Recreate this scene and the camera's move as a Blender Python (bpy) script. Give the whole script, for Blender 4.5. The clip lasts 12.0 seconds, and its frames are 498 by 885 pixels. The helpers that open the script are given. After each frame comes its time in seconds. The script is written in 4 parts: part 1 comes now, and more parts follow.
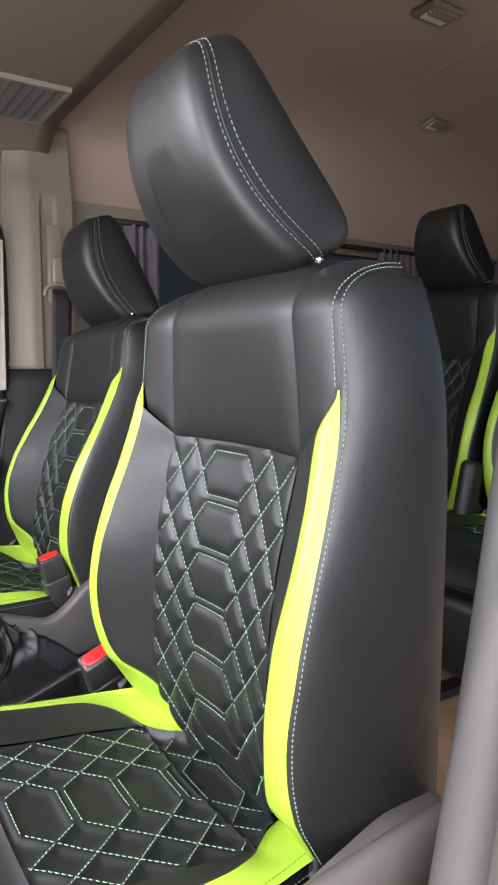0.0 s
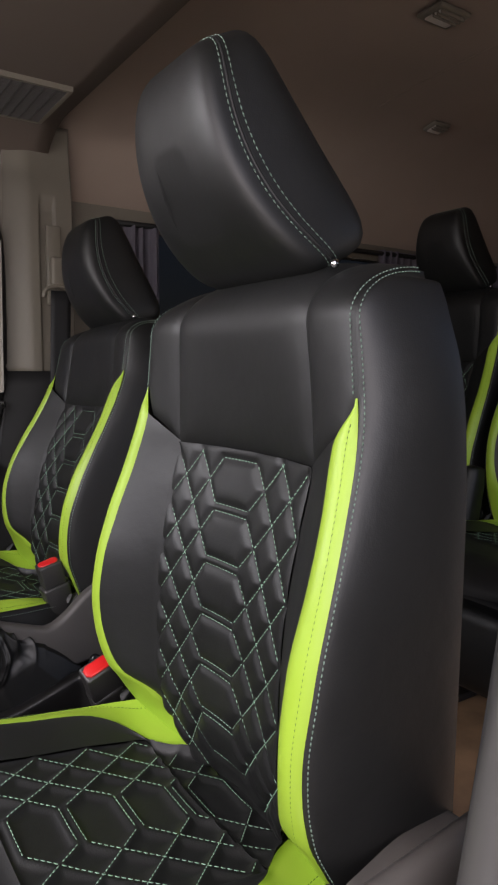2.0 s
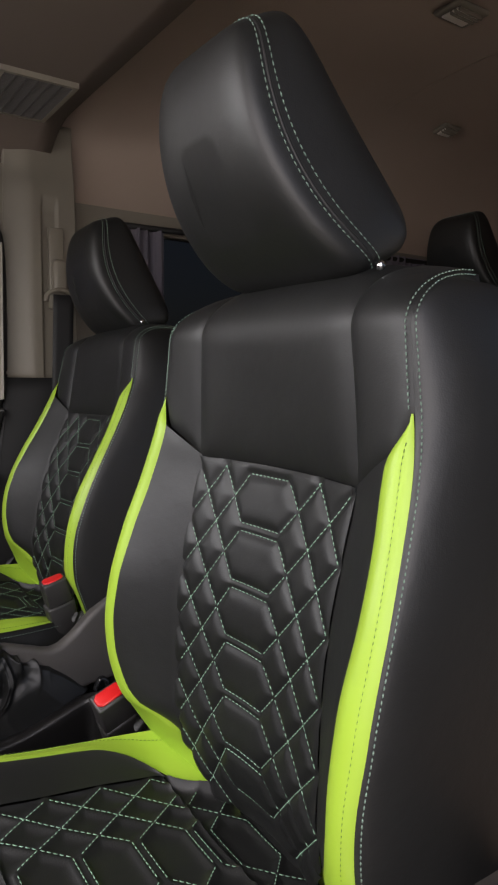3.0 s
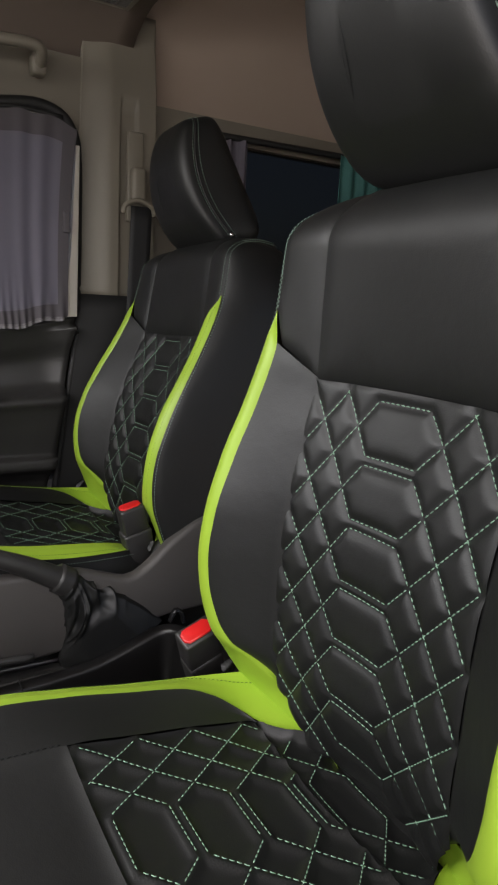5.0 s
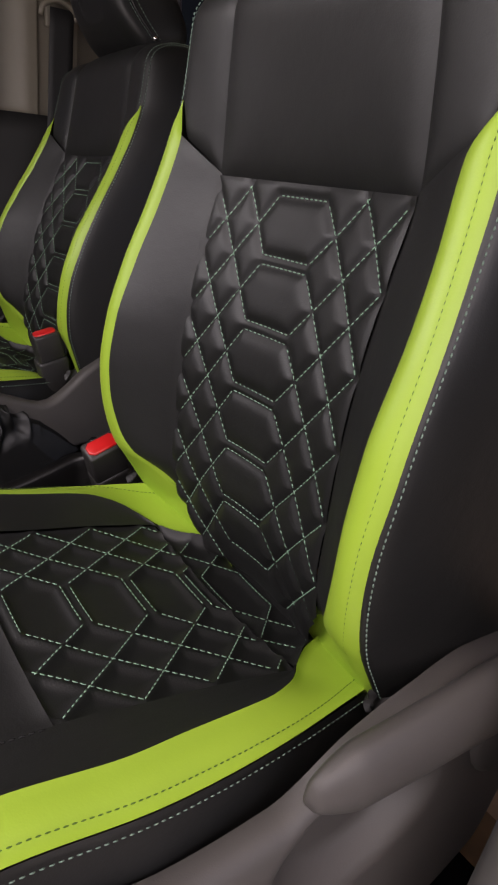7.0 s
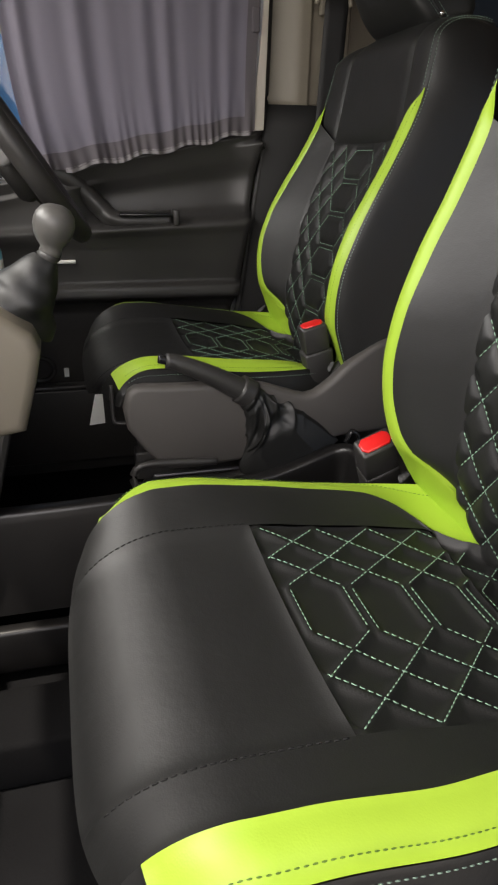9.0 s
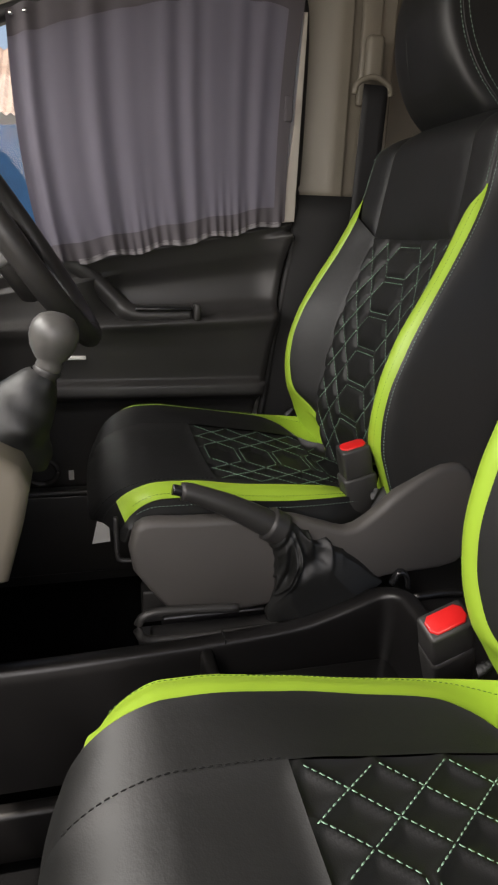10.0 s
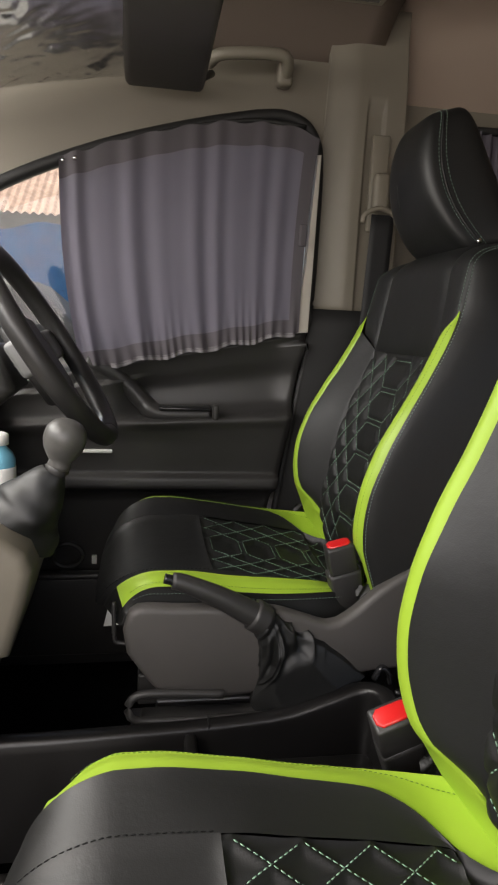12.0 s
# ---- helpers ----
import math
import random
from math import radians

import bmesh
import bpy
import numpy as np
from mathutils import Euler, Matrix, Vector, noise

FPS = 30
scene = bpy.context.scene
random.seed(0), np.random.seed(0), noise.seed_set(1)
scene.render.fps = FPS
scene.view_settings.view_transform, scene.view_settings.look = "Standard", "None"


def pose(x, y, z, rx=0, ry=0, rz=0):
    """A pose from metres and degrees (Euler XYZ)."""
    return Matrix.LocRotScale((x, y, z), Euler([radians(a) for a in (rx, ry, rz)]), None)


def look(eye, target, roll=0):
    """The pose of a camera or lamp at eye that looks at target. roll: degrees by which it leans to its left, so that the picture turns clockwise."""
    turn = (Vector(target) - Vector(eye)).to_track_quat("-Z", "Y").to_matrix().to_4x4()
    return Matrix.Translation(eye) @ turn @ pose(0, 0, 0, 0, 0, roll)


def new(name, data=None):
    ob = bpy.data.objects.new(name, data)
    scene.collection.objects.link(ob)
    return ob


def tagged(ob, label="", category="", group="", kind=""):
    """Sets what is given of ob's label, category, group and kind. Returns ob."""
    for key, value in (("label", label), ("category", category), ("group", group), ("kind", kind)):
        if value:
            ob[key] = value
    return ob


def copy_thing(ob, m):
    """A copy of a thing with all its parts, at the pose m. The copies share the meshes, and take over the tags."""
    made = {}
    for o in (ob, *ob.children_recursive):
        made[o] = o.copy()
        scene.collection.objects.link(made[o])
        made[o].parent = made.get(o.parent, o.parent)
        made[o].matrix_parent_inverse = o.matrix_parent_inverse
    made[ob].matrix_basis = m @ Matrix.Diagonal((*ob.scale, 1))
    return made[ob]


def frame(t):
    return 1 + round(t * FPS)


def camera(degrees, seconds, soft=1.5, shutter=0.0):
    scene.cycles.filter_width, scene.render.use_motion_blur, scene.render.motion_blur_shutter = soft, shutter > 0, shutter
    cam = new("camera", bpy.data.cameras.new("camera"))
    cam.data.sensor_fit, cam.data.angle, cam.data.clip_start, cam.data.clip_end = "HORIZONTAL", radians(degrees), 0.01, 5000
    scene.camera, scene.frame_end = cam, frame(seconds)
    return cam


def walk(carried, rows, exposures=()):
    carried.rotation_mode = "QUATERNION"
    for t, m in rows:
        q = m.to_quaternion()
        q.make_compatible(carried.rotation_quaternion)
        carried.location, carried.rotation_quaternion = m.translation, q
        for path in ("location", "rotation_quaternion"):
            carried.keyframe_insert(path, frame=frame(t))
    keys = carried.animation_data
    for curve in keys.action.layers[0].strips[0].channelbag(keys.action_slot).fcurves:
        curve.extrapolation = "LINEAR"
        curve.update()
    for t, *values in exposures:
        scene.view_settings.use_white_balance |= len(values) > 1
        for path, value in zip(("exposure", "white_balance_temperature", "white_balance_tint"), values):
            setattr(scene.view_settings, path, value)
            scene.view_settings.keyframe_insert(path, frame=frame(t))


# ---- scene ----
cam = camera(40.6, 12.0, soft=2.2)
METRES, EYE, TILT, LEAN, TURN = 0.95, 0.95, -6.4, 0.0, -33.3
ROWS = [
    (0.0, 0.0, 0.0, 0.0, 0.0, 0.0, -0.0),
    (0.5, -0.0012, 0.0003, 0.0014, -0.15, -0.14, -0.07),
    (1.0, -0.0013, 0.0016, 0.0024, 0.06, -0.19, 0.04),
    (1.5, -0.0105, 0.0091, -0.0008, 0.03, -0.59, -0.69),
    (2.0, -0.0193, 0.0219, 0.0069, -0.5, 0.17, -0.26),
    (2.5, -0.0371, 0.0528, 0.016, -1.54, 0.49, 0.15),
    (4.5, -0.1345, 0.1634, 0.0216, 2.58, -1.31, -3.18),
    (5.0, -0.1456, 0.1832, -0.0013, 3.05, -4.84, -3.29),
    (5.5, -0.1354, 0.1901, -0.0213, 1.06, -7.51, -4.51),
    (6.0, -0.1128, 0.1918, -0.0372, -0.9, -9.7, -4.44),
    (6.5, -0.0912, 0.1827, -0.0492, -2.5, -10.88, -4.96),
    (7.0, -0.0792, 0.1772, -0.0779, -0.75, -15.06, -5.67),
    (7.5, -0.086, 0.1658, -0.0965, 5.45, -18.88, -4.53),
    (9.5, -0.2047, 0.2529, -0.0457, 19.35, -16.22, -3.74),
    (10.0, -0.2489, 0.3772, -0.0182, 19.33, -12.41, -4.21),
    (10.5, -0.2649, 0.4535, 0.0095, 18.88, -9.29, -5.91),
    (11.0, -0.2483, 0.4603, 0.035, 16.24, -7.09, -5.62),
    (11.5, -0.1995, 0.4091, 0.0426, 17.48, -5.06, -4.76),
    (12.0, -0.1273, 0.3214, 0.026, 24.02, -5.48, -5.35),
]
BASE = 0.95
EXPOSURE = [(t, BASE + stops, kelvin, tint) for t, stops, kelvin, tint in (
    (0.0, 1.47, 6250, 16), (0.4, 1.22, 6300, 15), (0.8, 0.96, 6300, 15), (1.2, 0.57, 6350, 15), (1.6, 0.22, 6450, 18),
    (4.5, 0.10, 6650, 11), (5.5, 0.03, 6650, 13), (6.5, -0.13, 6800, 23), (7.0, -0.27, 6850, 22), (7.5, -0.02, 6800, 16),
    (7.7, 0.05, 6850, 15), (9.3, 0.40, 6950, 11), (10.5, 0.30, 6950, 12), (12.0, 0.35, 6950, 11))]
walk(cam, [(t, pose(0, 0, EYE, 0, 0, TURN) @ pose(0, 0, 0, TILT, LEAN, 0) @ pose(METRES * x, METRES * y, METRES * z, 90 + pitch, roll, yaw)) for t, x, y, z, yaw, pitch, roll in ROWS], EXPOSURE)

# x runs to the rear of the van, y across to the driver's side, z up from the cab floor.

# ---- world and light ----
world = bpy.data.worlds.new("sky")
scene.world = world
world.use_nodes = True
wn = world.node_tree
sky = wn.nodes.new("ShaderNodeTexSky")
sky.sky_type = "NISHITA"
sky.sun_disc = False
sky.air_density, sky.dust_density, sky.ozone_density = 0.8, 5.0, 0.4
SUN_UP, SUN_TURN = 70.0, 238.0
sky.sun_elevation, sky.sun_rotation = radians(SUN_UP), radians(SUN_TURN)
wn.links.new(sky.outputs[0], wn.nodes["Background"].inputs[0])
wn.nodes["Background"].inputs[1].default_value = 0.12
sun = new("sun", bpy.data.lights.new("sun", "SUN"))
sun.data.energy, sun.data.angle, sun.data.color = 3.0, radians(1.0), (1.0, 0.95, 0.88)
a, e = radians(SUN_TURN), radians(SUN_UP)
sun.matrix_world = look((0, 0, 6), (-math.sin(a) * math.cos(e), -math.cos(a) * math.cos(e), 6 - math.sin(e)))


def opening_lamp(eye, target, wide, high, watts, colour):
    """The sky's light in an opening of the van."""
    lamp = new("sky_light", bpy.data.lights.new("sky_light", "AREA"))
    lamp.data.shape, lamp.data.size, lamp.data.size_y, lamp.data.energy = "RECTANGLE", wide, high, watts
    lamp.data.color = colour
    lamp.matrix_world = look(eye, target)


opening_lamp((-0.72, 1.16, 1.41), (0.30, 1.26, 0.58), 1.5, 0.45, 11, (1.0, 0.98, 0.96))
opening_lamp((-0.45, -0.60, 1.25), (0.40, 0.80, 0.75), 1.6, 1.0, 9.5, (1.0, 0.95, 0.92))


# ---- materials ----
def material(name, colour, rough, metal=0.0, grain=0.0, grain_size=0.002, stain=0.0, stain_size=0.1, coat=0.0, kind="noise", tint=None, spec=0.5, wave=0.0):
    """colour with two scales of change: fine relief and broad stains."""
    m = bpy.data.materials.new(name)
    m.use_nodes = True
    nt = m.node_tree
    b = nt.nodes["Principled BSDF"]
    b.inputs["Base Color"].default_value = (*colour, 1)
    b.inputs["Roughness"].default_value = rough
    b.inputs["Metallic"].default_value = metal
    b.inputs["Specular IOR Level"].default_value = spec
    b.inputs["Coat Weight"].default_value = coat
    co = nt.nodes.new("ShaderNodeTexCoord")
    if stain:
        n = nt.nodes.new("ShaderNodeTexNoise")
        n.inputs["Scale"].default_value, n.inputs["Detail"].default_value = 1 / stain_size, 6
        nt.links.new(co.outputs["Object"], n.inputs["Vector"])
        mix = nt.nodes.new("ShaderNodeMix")
        mix.data_type = "RGBA"
        dark = tint or tuple(c * (1 - stain) for c in colour)
        mix.inputs[6].default_value, mix.inputs[7].default_value = (*dark, 1), (*(min(1, c * (1 + stain * 0.4)) for c in colour), 1)
        ramp = nt.nodes.new("ShaderNodeMapRange")
        ramp.inputs[1].default_value, ramp.inputs[2].default_value = 0.3, 0.7
        nt.links.new(n.outputs["Fac"], ramp.inputs[0])
        nt.links.new(ramp.outputs[0], mix.inputs[0])
        nt.links.new(mix.outputs[2], b.inputs["Base Color"])
        rr = nt.nodes.new("ShaderNodeMapRange")
        rr.inputs[3].default_value, rr.inputs[4].default_value = max(0, rough - 0.06), min(1, rough + 0.08)
        nt.links.new(n.outputs["Fac"], rr.inputs[0])
        nt.links.new(rr.outputs[0], b.inputs["Roughness"])
    if grain:
        g = nt.nodes.new("ShaderNodeTexVoronoi" if kind == "leather" else "ShaderNodeTexNoise")
        g.inputs["Scale"].default_value = 1 / grain_size
        nt.links.new(co.outputs["Object"], g.inputs["Vector"])
        bump = nt.nodes.new("ShaderNodeBump")
        bump.inputs["Strength"].default_value, bump.inputs["Distance"].default_value = grain, grain_size * 0.3
        nt.links.new(g.outputs[0], bump.inputs["Height"])
        nt.links.new(bump.outputs[0], b.inputs["Normal"])
        if wave:
            soft_noise = nt.nodes.new("ShaderNodeTexNoise")
            soft_noise.inputs["Scale"].default_value, soft_noise.inputs["Detail"].default_value = 28, 3
            nt.links.new(co.outputs["Object"], soft_noise.inputs["Vector"])
            swell = nt.nodes.new("ShaderNodeBump")
            swell.inputs["Strength"].default_value, swell.inputs["Distance"].default_value = 1.0, wave
            nt.links.new(soft_noise.outputs[0], swell.inputs["Height"])
            nt.links.new(swell.outputs[0], bump.inputs["Normal"])
    return m


LEATHER = material("black leatherette", (0.0066, 0.0070, 0.0067), 0.50, grain=0.14, grain_size=0.0016, stain=0.25, stain_size=0.15, kind="leather", wave=0.0009, spec=0.62)
LIME = material("lime leatherette", (0.315, 0.480, 0.040), 0.42, grain=0.10, grain_size=0.0016, stain=0.08, stain_size=0.2, kind="leather", wave=0.0003)
THREAD = material("pale green thread", (0.24, 0.41, 0.29), 0.6)
DULL_THREAD = material("dull green thread", (0.17, 0.25, 0.20), 0.6)
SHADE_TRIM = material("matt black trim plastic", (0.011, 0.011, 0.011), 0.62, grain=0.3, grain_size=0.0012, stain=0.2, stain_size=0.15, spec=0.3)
CONSOLE = material("scuffed black console plastic", (0.009, 0.0085, 0.0085), 0.34, grain=0.25, grain_size=0.0012, stain=0.3, stain_size=0.08)
GREY_THREAD = material("grey thread", (0.022, 0.022, 0.022), 0.7, spec=0.15)
GREEN_THREAD = material("green thread", (0.085, 0.17, 0.02), 0.6)
GREY = material("warm grey plastic", (0.066, 0.061, 0.057), 0.5, grain=0.3, grain_size=0.0012, stain=0.12, stain_size=0.2)
BLACK = material("black plastic", (0.030, 0.029, 0.028), 0.40, grain=0.3, grain_size=0.0012, stain=0.2, stain_size=0.15)
KNOB = material("dark grey knob plastic", (0.085, 0.083, 0.078), 0.34, grain=0.2, grain_size=0.0012, stain=0.2, stain_size=0.02)
GLOSS = material("black gloss plastic", (0.012, 0.012, 0.013), 0.25)
RUBBER = material("black rubber", (0.012, 0.012, 0.012), 0.6)
BEIGE = material("beige plastic", (0.180, 0.160, 0.126), 0.5, grain=0.2, grain_size=0.0012, stain=0.08, stain_size=0.3)
# One beige headliner: cab shade and cabin light are put into the two colours.
LINER = material("beige woven headliner with cab shade", (0.122, 0.093, 0.074), 0.9, grain=0.5, grain_size=0.0015, stain=0.08, stain_size=0.4)
REAR_LINER = material("beige headliner with cabin light", (0.34, 0.265, 0.215), 0.9, grain=0.5, grain_size=0.0015, stain=0.08, stain_size=0.4)
CARPET = material("black floor mat", (0.007, 0.007, 0.0075), 0.9, grain=0.6, grain_size=0.004, stain=0.3, stain_size=0.2, spec=0.05)
RED = material("red plastic", (0.62, 0.014, 0.014), 0.32, coat=0.3)
CHROME = material("chrome", (0.8, 0.8, 0.8), 0.12, metal=1.0)
STEEL = material("seat rail steel", (0.25, 0.25, 0.26), 0.4, metal=1.0)
WEBBING = material("black webbing", (0.011, 0.011, 0.012), 0.7, grain=0.6, grain_size=0.002)
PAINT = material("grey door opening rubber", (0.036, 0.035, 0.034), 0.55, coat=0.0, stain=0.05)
WHITE = material("white car paint", (0.75, 0.75, 0.75), 0.3, coat=0.7, stain=0.03)
WOOD = material("wood pattern vinyl floor", (0.36, 0.22, 0.12), 0.45, stain=0.35, stain_size=0.08)
CONCRETE = material("concrete yard", (0.17, 0.163, 0.152), 0.85, grain=0.5, grain_size=0.02, stain=0.25, stain_size=0.8)
TILE = material("terracotta roof tile", (0.34, 0.24, 0.19), 0.8, grain=0.3, grain_size=0.02, stain=0.3, stain_size=0.4)
TARP = material("blue tarpaulin", (0.04, 0.16, 0.36), 0.45, stain=0.3, stain_size=0.3)
WALLPAINT = material("weathered wall paint", (0.33, 0.33, 0.33), 0.85, stain=0.3, stain_size=0.5)
SILVER = material("silver grey plastic", (0.15, 0.15, 0.148), 0.42, stain=0.08, stain_size=0.05)
LENS = material("milky lamp lens", (0.62, 0.58, 0.52), 0.35, stain=0.05)
# Beige window edge; the light it faces is put into its colour.
LIT_BEIGE = material("beige window edge paled for light", (0.44, 0.41, 0.36), 0.5, stain=0.06, stain_size=0.1)
LABEL = material("white paper label", (0.75, 0.75, 0.72), 0.6, stain=0.05)
CYAN = material("cyan bottle plastic", (0.14, 0.38, 0.50), 0.35)


def curtain_material(name, colour, through_share):
    m = material(name, colour, 0.85, grain=0.4, grain_size=0.0015, stain=0.1, stain_size=0.2)
    nt = m.node_tree
    tr = nt.nodes.new("ShaderNodeBsdfTranslucent")
    tr.inputs[0].default_value = (*colour, 1)
    mix = nt.nodes.new("ShaderNodeMixShader")
    mix.inputs[0].default_value = through_share
    out = nt.nodes["Material Output"]
    nt.links.new(nt.nodes["Principled BSDF"].outputs[0], mix.inputs[1])
    nt.links.new(tr.outputs[0], mix.inputs[2])
    nt.links.new(mix.outputs[0], out.inputs[0])
    return m


CURTAIN = curtain_material("grey violet curtain cloth", (0.182, 0.168, 0.205), 0.35)
PIPING = curtain_material("pale curtain piping", (0.24, 0.225, 0.235), 0.2)
HEM = curtain_material("grey curtain hem", (0.10, 0.09, 0.10), 0.12)


def clear_material(name, tint, rough, share):
    m = bpy.data.materials.new(name)
    m.use_nodes = True
    nt = m.node_tree
    tr = nt.nodes.new("ShaderNodeBsdfTransparent")
    tr.inputs[0].default_value = (*tint, 1)
    gl = nt.nodes.new("ShaderNodeBsdfGlossy")
    gl.inputs["Roughness"].default_value = rough
    fr = nt.nodes.new("ShaderNodeFresnel")
    mul = nt.nodes.new("ShaderNodeMath")
    mul.operation = "MULTIPLY"
    mul.inputs[1].default_value = share
    mix = nt.nodes.new("ShaderNodeMixShader")
    nt.links.new(fr.outputs[0], mul.inputs[0])
    nt.links.new(mul.outputs[0], mix.inputs[0])
    nt.links.new(tr.outputs[0], mix.inputs[1])
    nt.links.new(gl.outputs[0], mix.inputs[2])
    nt.links.new(mix.outputs[0], nt.nodes["Material Output"].inputs[0])
    return m


GLASS = clear_material("window glass", (0.80, 0.84, 0.84), 0.02, 1.0)
TINTED = clear_material("dark tinted glass", (0.012, 0.012, 0.012), 0.3, 0.3)
FILM = clear_material("clear plastic wrap", (0.90, 0.90, 0.88), 0.18, 1.4)


# ---- mesh helpers ----
def mesh_of(name, verts, faces, mat, smooth=True):
    me = bpy.data.meshes.new(name)
    me.from_pydata([tuple(v) for v in verts], [], faces)
    me.materials.append(mat)
    if smooth:
        me.shade_smooth()
    me.update()
    return me


def part(name, bm, mat, parent, label="", smooth=False):
    """One bmesh, or one mesh, as an object under parent."""
    if isinstance(bm, bmesh.types.BMesh):
        me = bpy.data.meshes.new(name)
        bmesh.ops.recalc_face_normals(bm, faces=bm.faces)
        bm.to_mesh(me)
        bm.free()
        me.materials.append(mat)
        if smooth:
            me.shade_smooth()
    else:
        me = bm
    ob = new(name, me)
    ob.parent = parent
    if label:
        tagged(ob, label)
    return ob


def thing(name, label, category, group="", kind="", at=None):
    ob = new(name)
    ob.empty_display_size = 0.05
    if at is not None:
        ob.matrix_basis = at
    return tagged(ob, label, category, group, kind)


def box_bm(x0, x1, y0, y1, z0, z1, bevel=0.004, segs=2):
    bm = bmesh.new()
    bmesh.ops.create_cube(bm, size=1)
    bmesh.ops.scale(bm, vec=(x1 - x0, y1 - y0, z1 - z0), verts=bm.verts)
    bmesh.ops.translate(bm, vec=((x0 + x1) / 2, (y0 + y1) / 2, (z0 + z1) / 2), verts=bm.verts)
    if bevel:
        bmesh.ops.bevel(bm, geom=bm.edges[:], offset=bevel, segments=segs, profile=0.5, affect="EDGES", clamp_overlap=True)
    return bm


def slab_bm(outline, axis, lo, hi, bevel=0.004, segs=2):
    """A flat outline (pairs) pushed from lo to hi along axis 'x', 'y' or 'z'."""
    put = {"x": lambda p, h: (h, p[0], p[1]), "y": lambda p, h: (p[0], h, p[1]), "z": lambda p, h: (p[0], p[1], h)}[axis]
    bm = bmesh.new()
    a = [bm.verts.new(put(p, lo)) for p in outline]
    b = [bm.verts.new(put(p, hi)) for p in outline]
    n = len(outline)
    bm.faces.new(a)
    bm.faces.new(b[::-1])
    for i in range(n):
        bm.faces.new((a[i], b[i], b[(i + 1) % n], a[(i + 1) % n]))
    bmesh.ops.recalc_face_normals(bm, faces=bm.faces)
    if bevel:
        rim = [e for e in bm.edges if len(e.link_faces) == 2 and any(len(f.verts) == n and n > 4 for f in e.link_faces)] if n > 4 else bm.edges[:]
        bmesh.ops.bevel(bm, geom=rim, offset=bevel, segments=segs, profile=0.5, affect="EDGES", clamp_overlap=True)
    return bm


def smooth_line(points, n):
    """n points evenly along a smooth curve through points."""
    p = [Vector(q) for q in points]
    p = [p[0] * 2 - p[1], *p, p[-1] * 2 - p[-2]]
    out = []
    for i in range(1, len(p) - 2):
        for k in range(16):
            t = k / 16
            out.append(0.5 * ((2 * p[i]) + (p[i + 1] - p[i - 1]) * t + (2 * p[i - 1] - 5 * p[i] + 4 * p[i + 1] - p[i + 2]) * t * t + (3 * p[i] - p[i - 1] - 3 * p[i + 1] + p[i + 2]) * t ** 3))
    out.append(p[-2])
    d = [0.0]
    for a, b in zip(out, out[1:]):
        d.append(d[-1] + (b - a).length)
    res = []
    j = 0
    for k in range(n):
        s = d[-1] * k / (n - 1)
        while j < len(d) - 2 and d[j + 1] < s:
            j += 1
        f = (s - d[j]) / max(1e-9, d[j + 1] - d[j])
        res.append(out[j].lerp(out[j + 1], min(1, f)))
    return res


def tube(name, points, radius, mat, n=32, sides=10, closed=False, flat=1.0):
    """A round bar along a smooth curve; radius a number or a function of 0..1."""
    line = smooth_line(points, n)
    rad = radius if callable(radius) else (lambda t: radius)
    verts, faces = [], []
    up = Vector((0, 0, 1))
    for i, p in enumerate(line):
        d = (line[min(i + 1, n - 1)] - line[max(i - 1, 0)]).normalized()
        s = d.cross(up)
        s = s.normalized() if s.length > 0.05 else Vector((1, 0, 0))
        w = s.cross(d).normalized()
        r = rad(i / (n - 1))
        for k in range(sides):
            a = 2 * math.pi * k / sides
            verts.append(p + s * (r * math.cos(a)) + w * (r * flat * math.sin(a)))
    for i in range(n - 1):
        for k in range(sides):
            a, b = i * sides + k, i * sides + (k + 1) % sides
            faces.append((a, b, b + sides, a + sides))
    faces.append(tuple(range(sides))[::-1])
    faces.append(tuple(range((n - 1) * sides, n * sides)))
    return mesh_of(name, verts, faces, mat)


def turned(name, rows, mat, sides=24):
    """A lathe shape about z from (radius, height) rows."""
    verts, faces = [], []
    for r, z in rows:
        for k in range(sides):
            a = 2 * math.pi * k / sides
            verts.append((r * math.cos(a), r * math.sin(a), z))
    for i in range(len(rows) - 1):
        for k in range(sides):
            a, b = i * sides + k, i * sides + (k + 1) % sides
            faces.append((a, b, b + sides, a + sides))
    faces.append(tuple(range(sides))[::-1])
    faces.append(tuple(range((len(rows) - 1) * sides, len(rows) * sides)))
    return mesh_of(name, verts, faces, mat)


def knots(*pairs):
    """A smooth monotone-safe curve through (t, value) pairs, sorted by t."""
    p = sorted(pairs)
    t = [q[0] for q in p]
    v = [q[1] for q in p]
    n = len(p)
    sl = [(v[i + 1] - v[i]) / (t[i + 1] - t[i]) for i in range(n - 1)]
    m = [sl[0]] + [0 if sl[i - 1] * sl[i] <= 0 else 2 * sl[i - 1] * sl[i] / (sl[i - 1] + sl[i]) for i in range(1, n - 1)] + [sl[-1]]

    def f(x):
        if x <= t[0]:
            return v[0] + m[0] * (x - t[0])
        if x >= t[-1]:
            return v[-1] + m[-1] * (x - t[-1])
        i = 0
        while t[i + 1] < x:
            i += 1
        h = t[i + 1] - t[i]
        s = (x - t[i]) / h
        return (2 * s ** 3 - 3 * s * s + 1) * v[i] + (s ** 3 - 2 * s * s + s) * h * m[i] + (3 * s * s - 2 * s ** 3) * v[i + 1] + (s ** 3 - s * s) * h * m[i + 1]
    return f


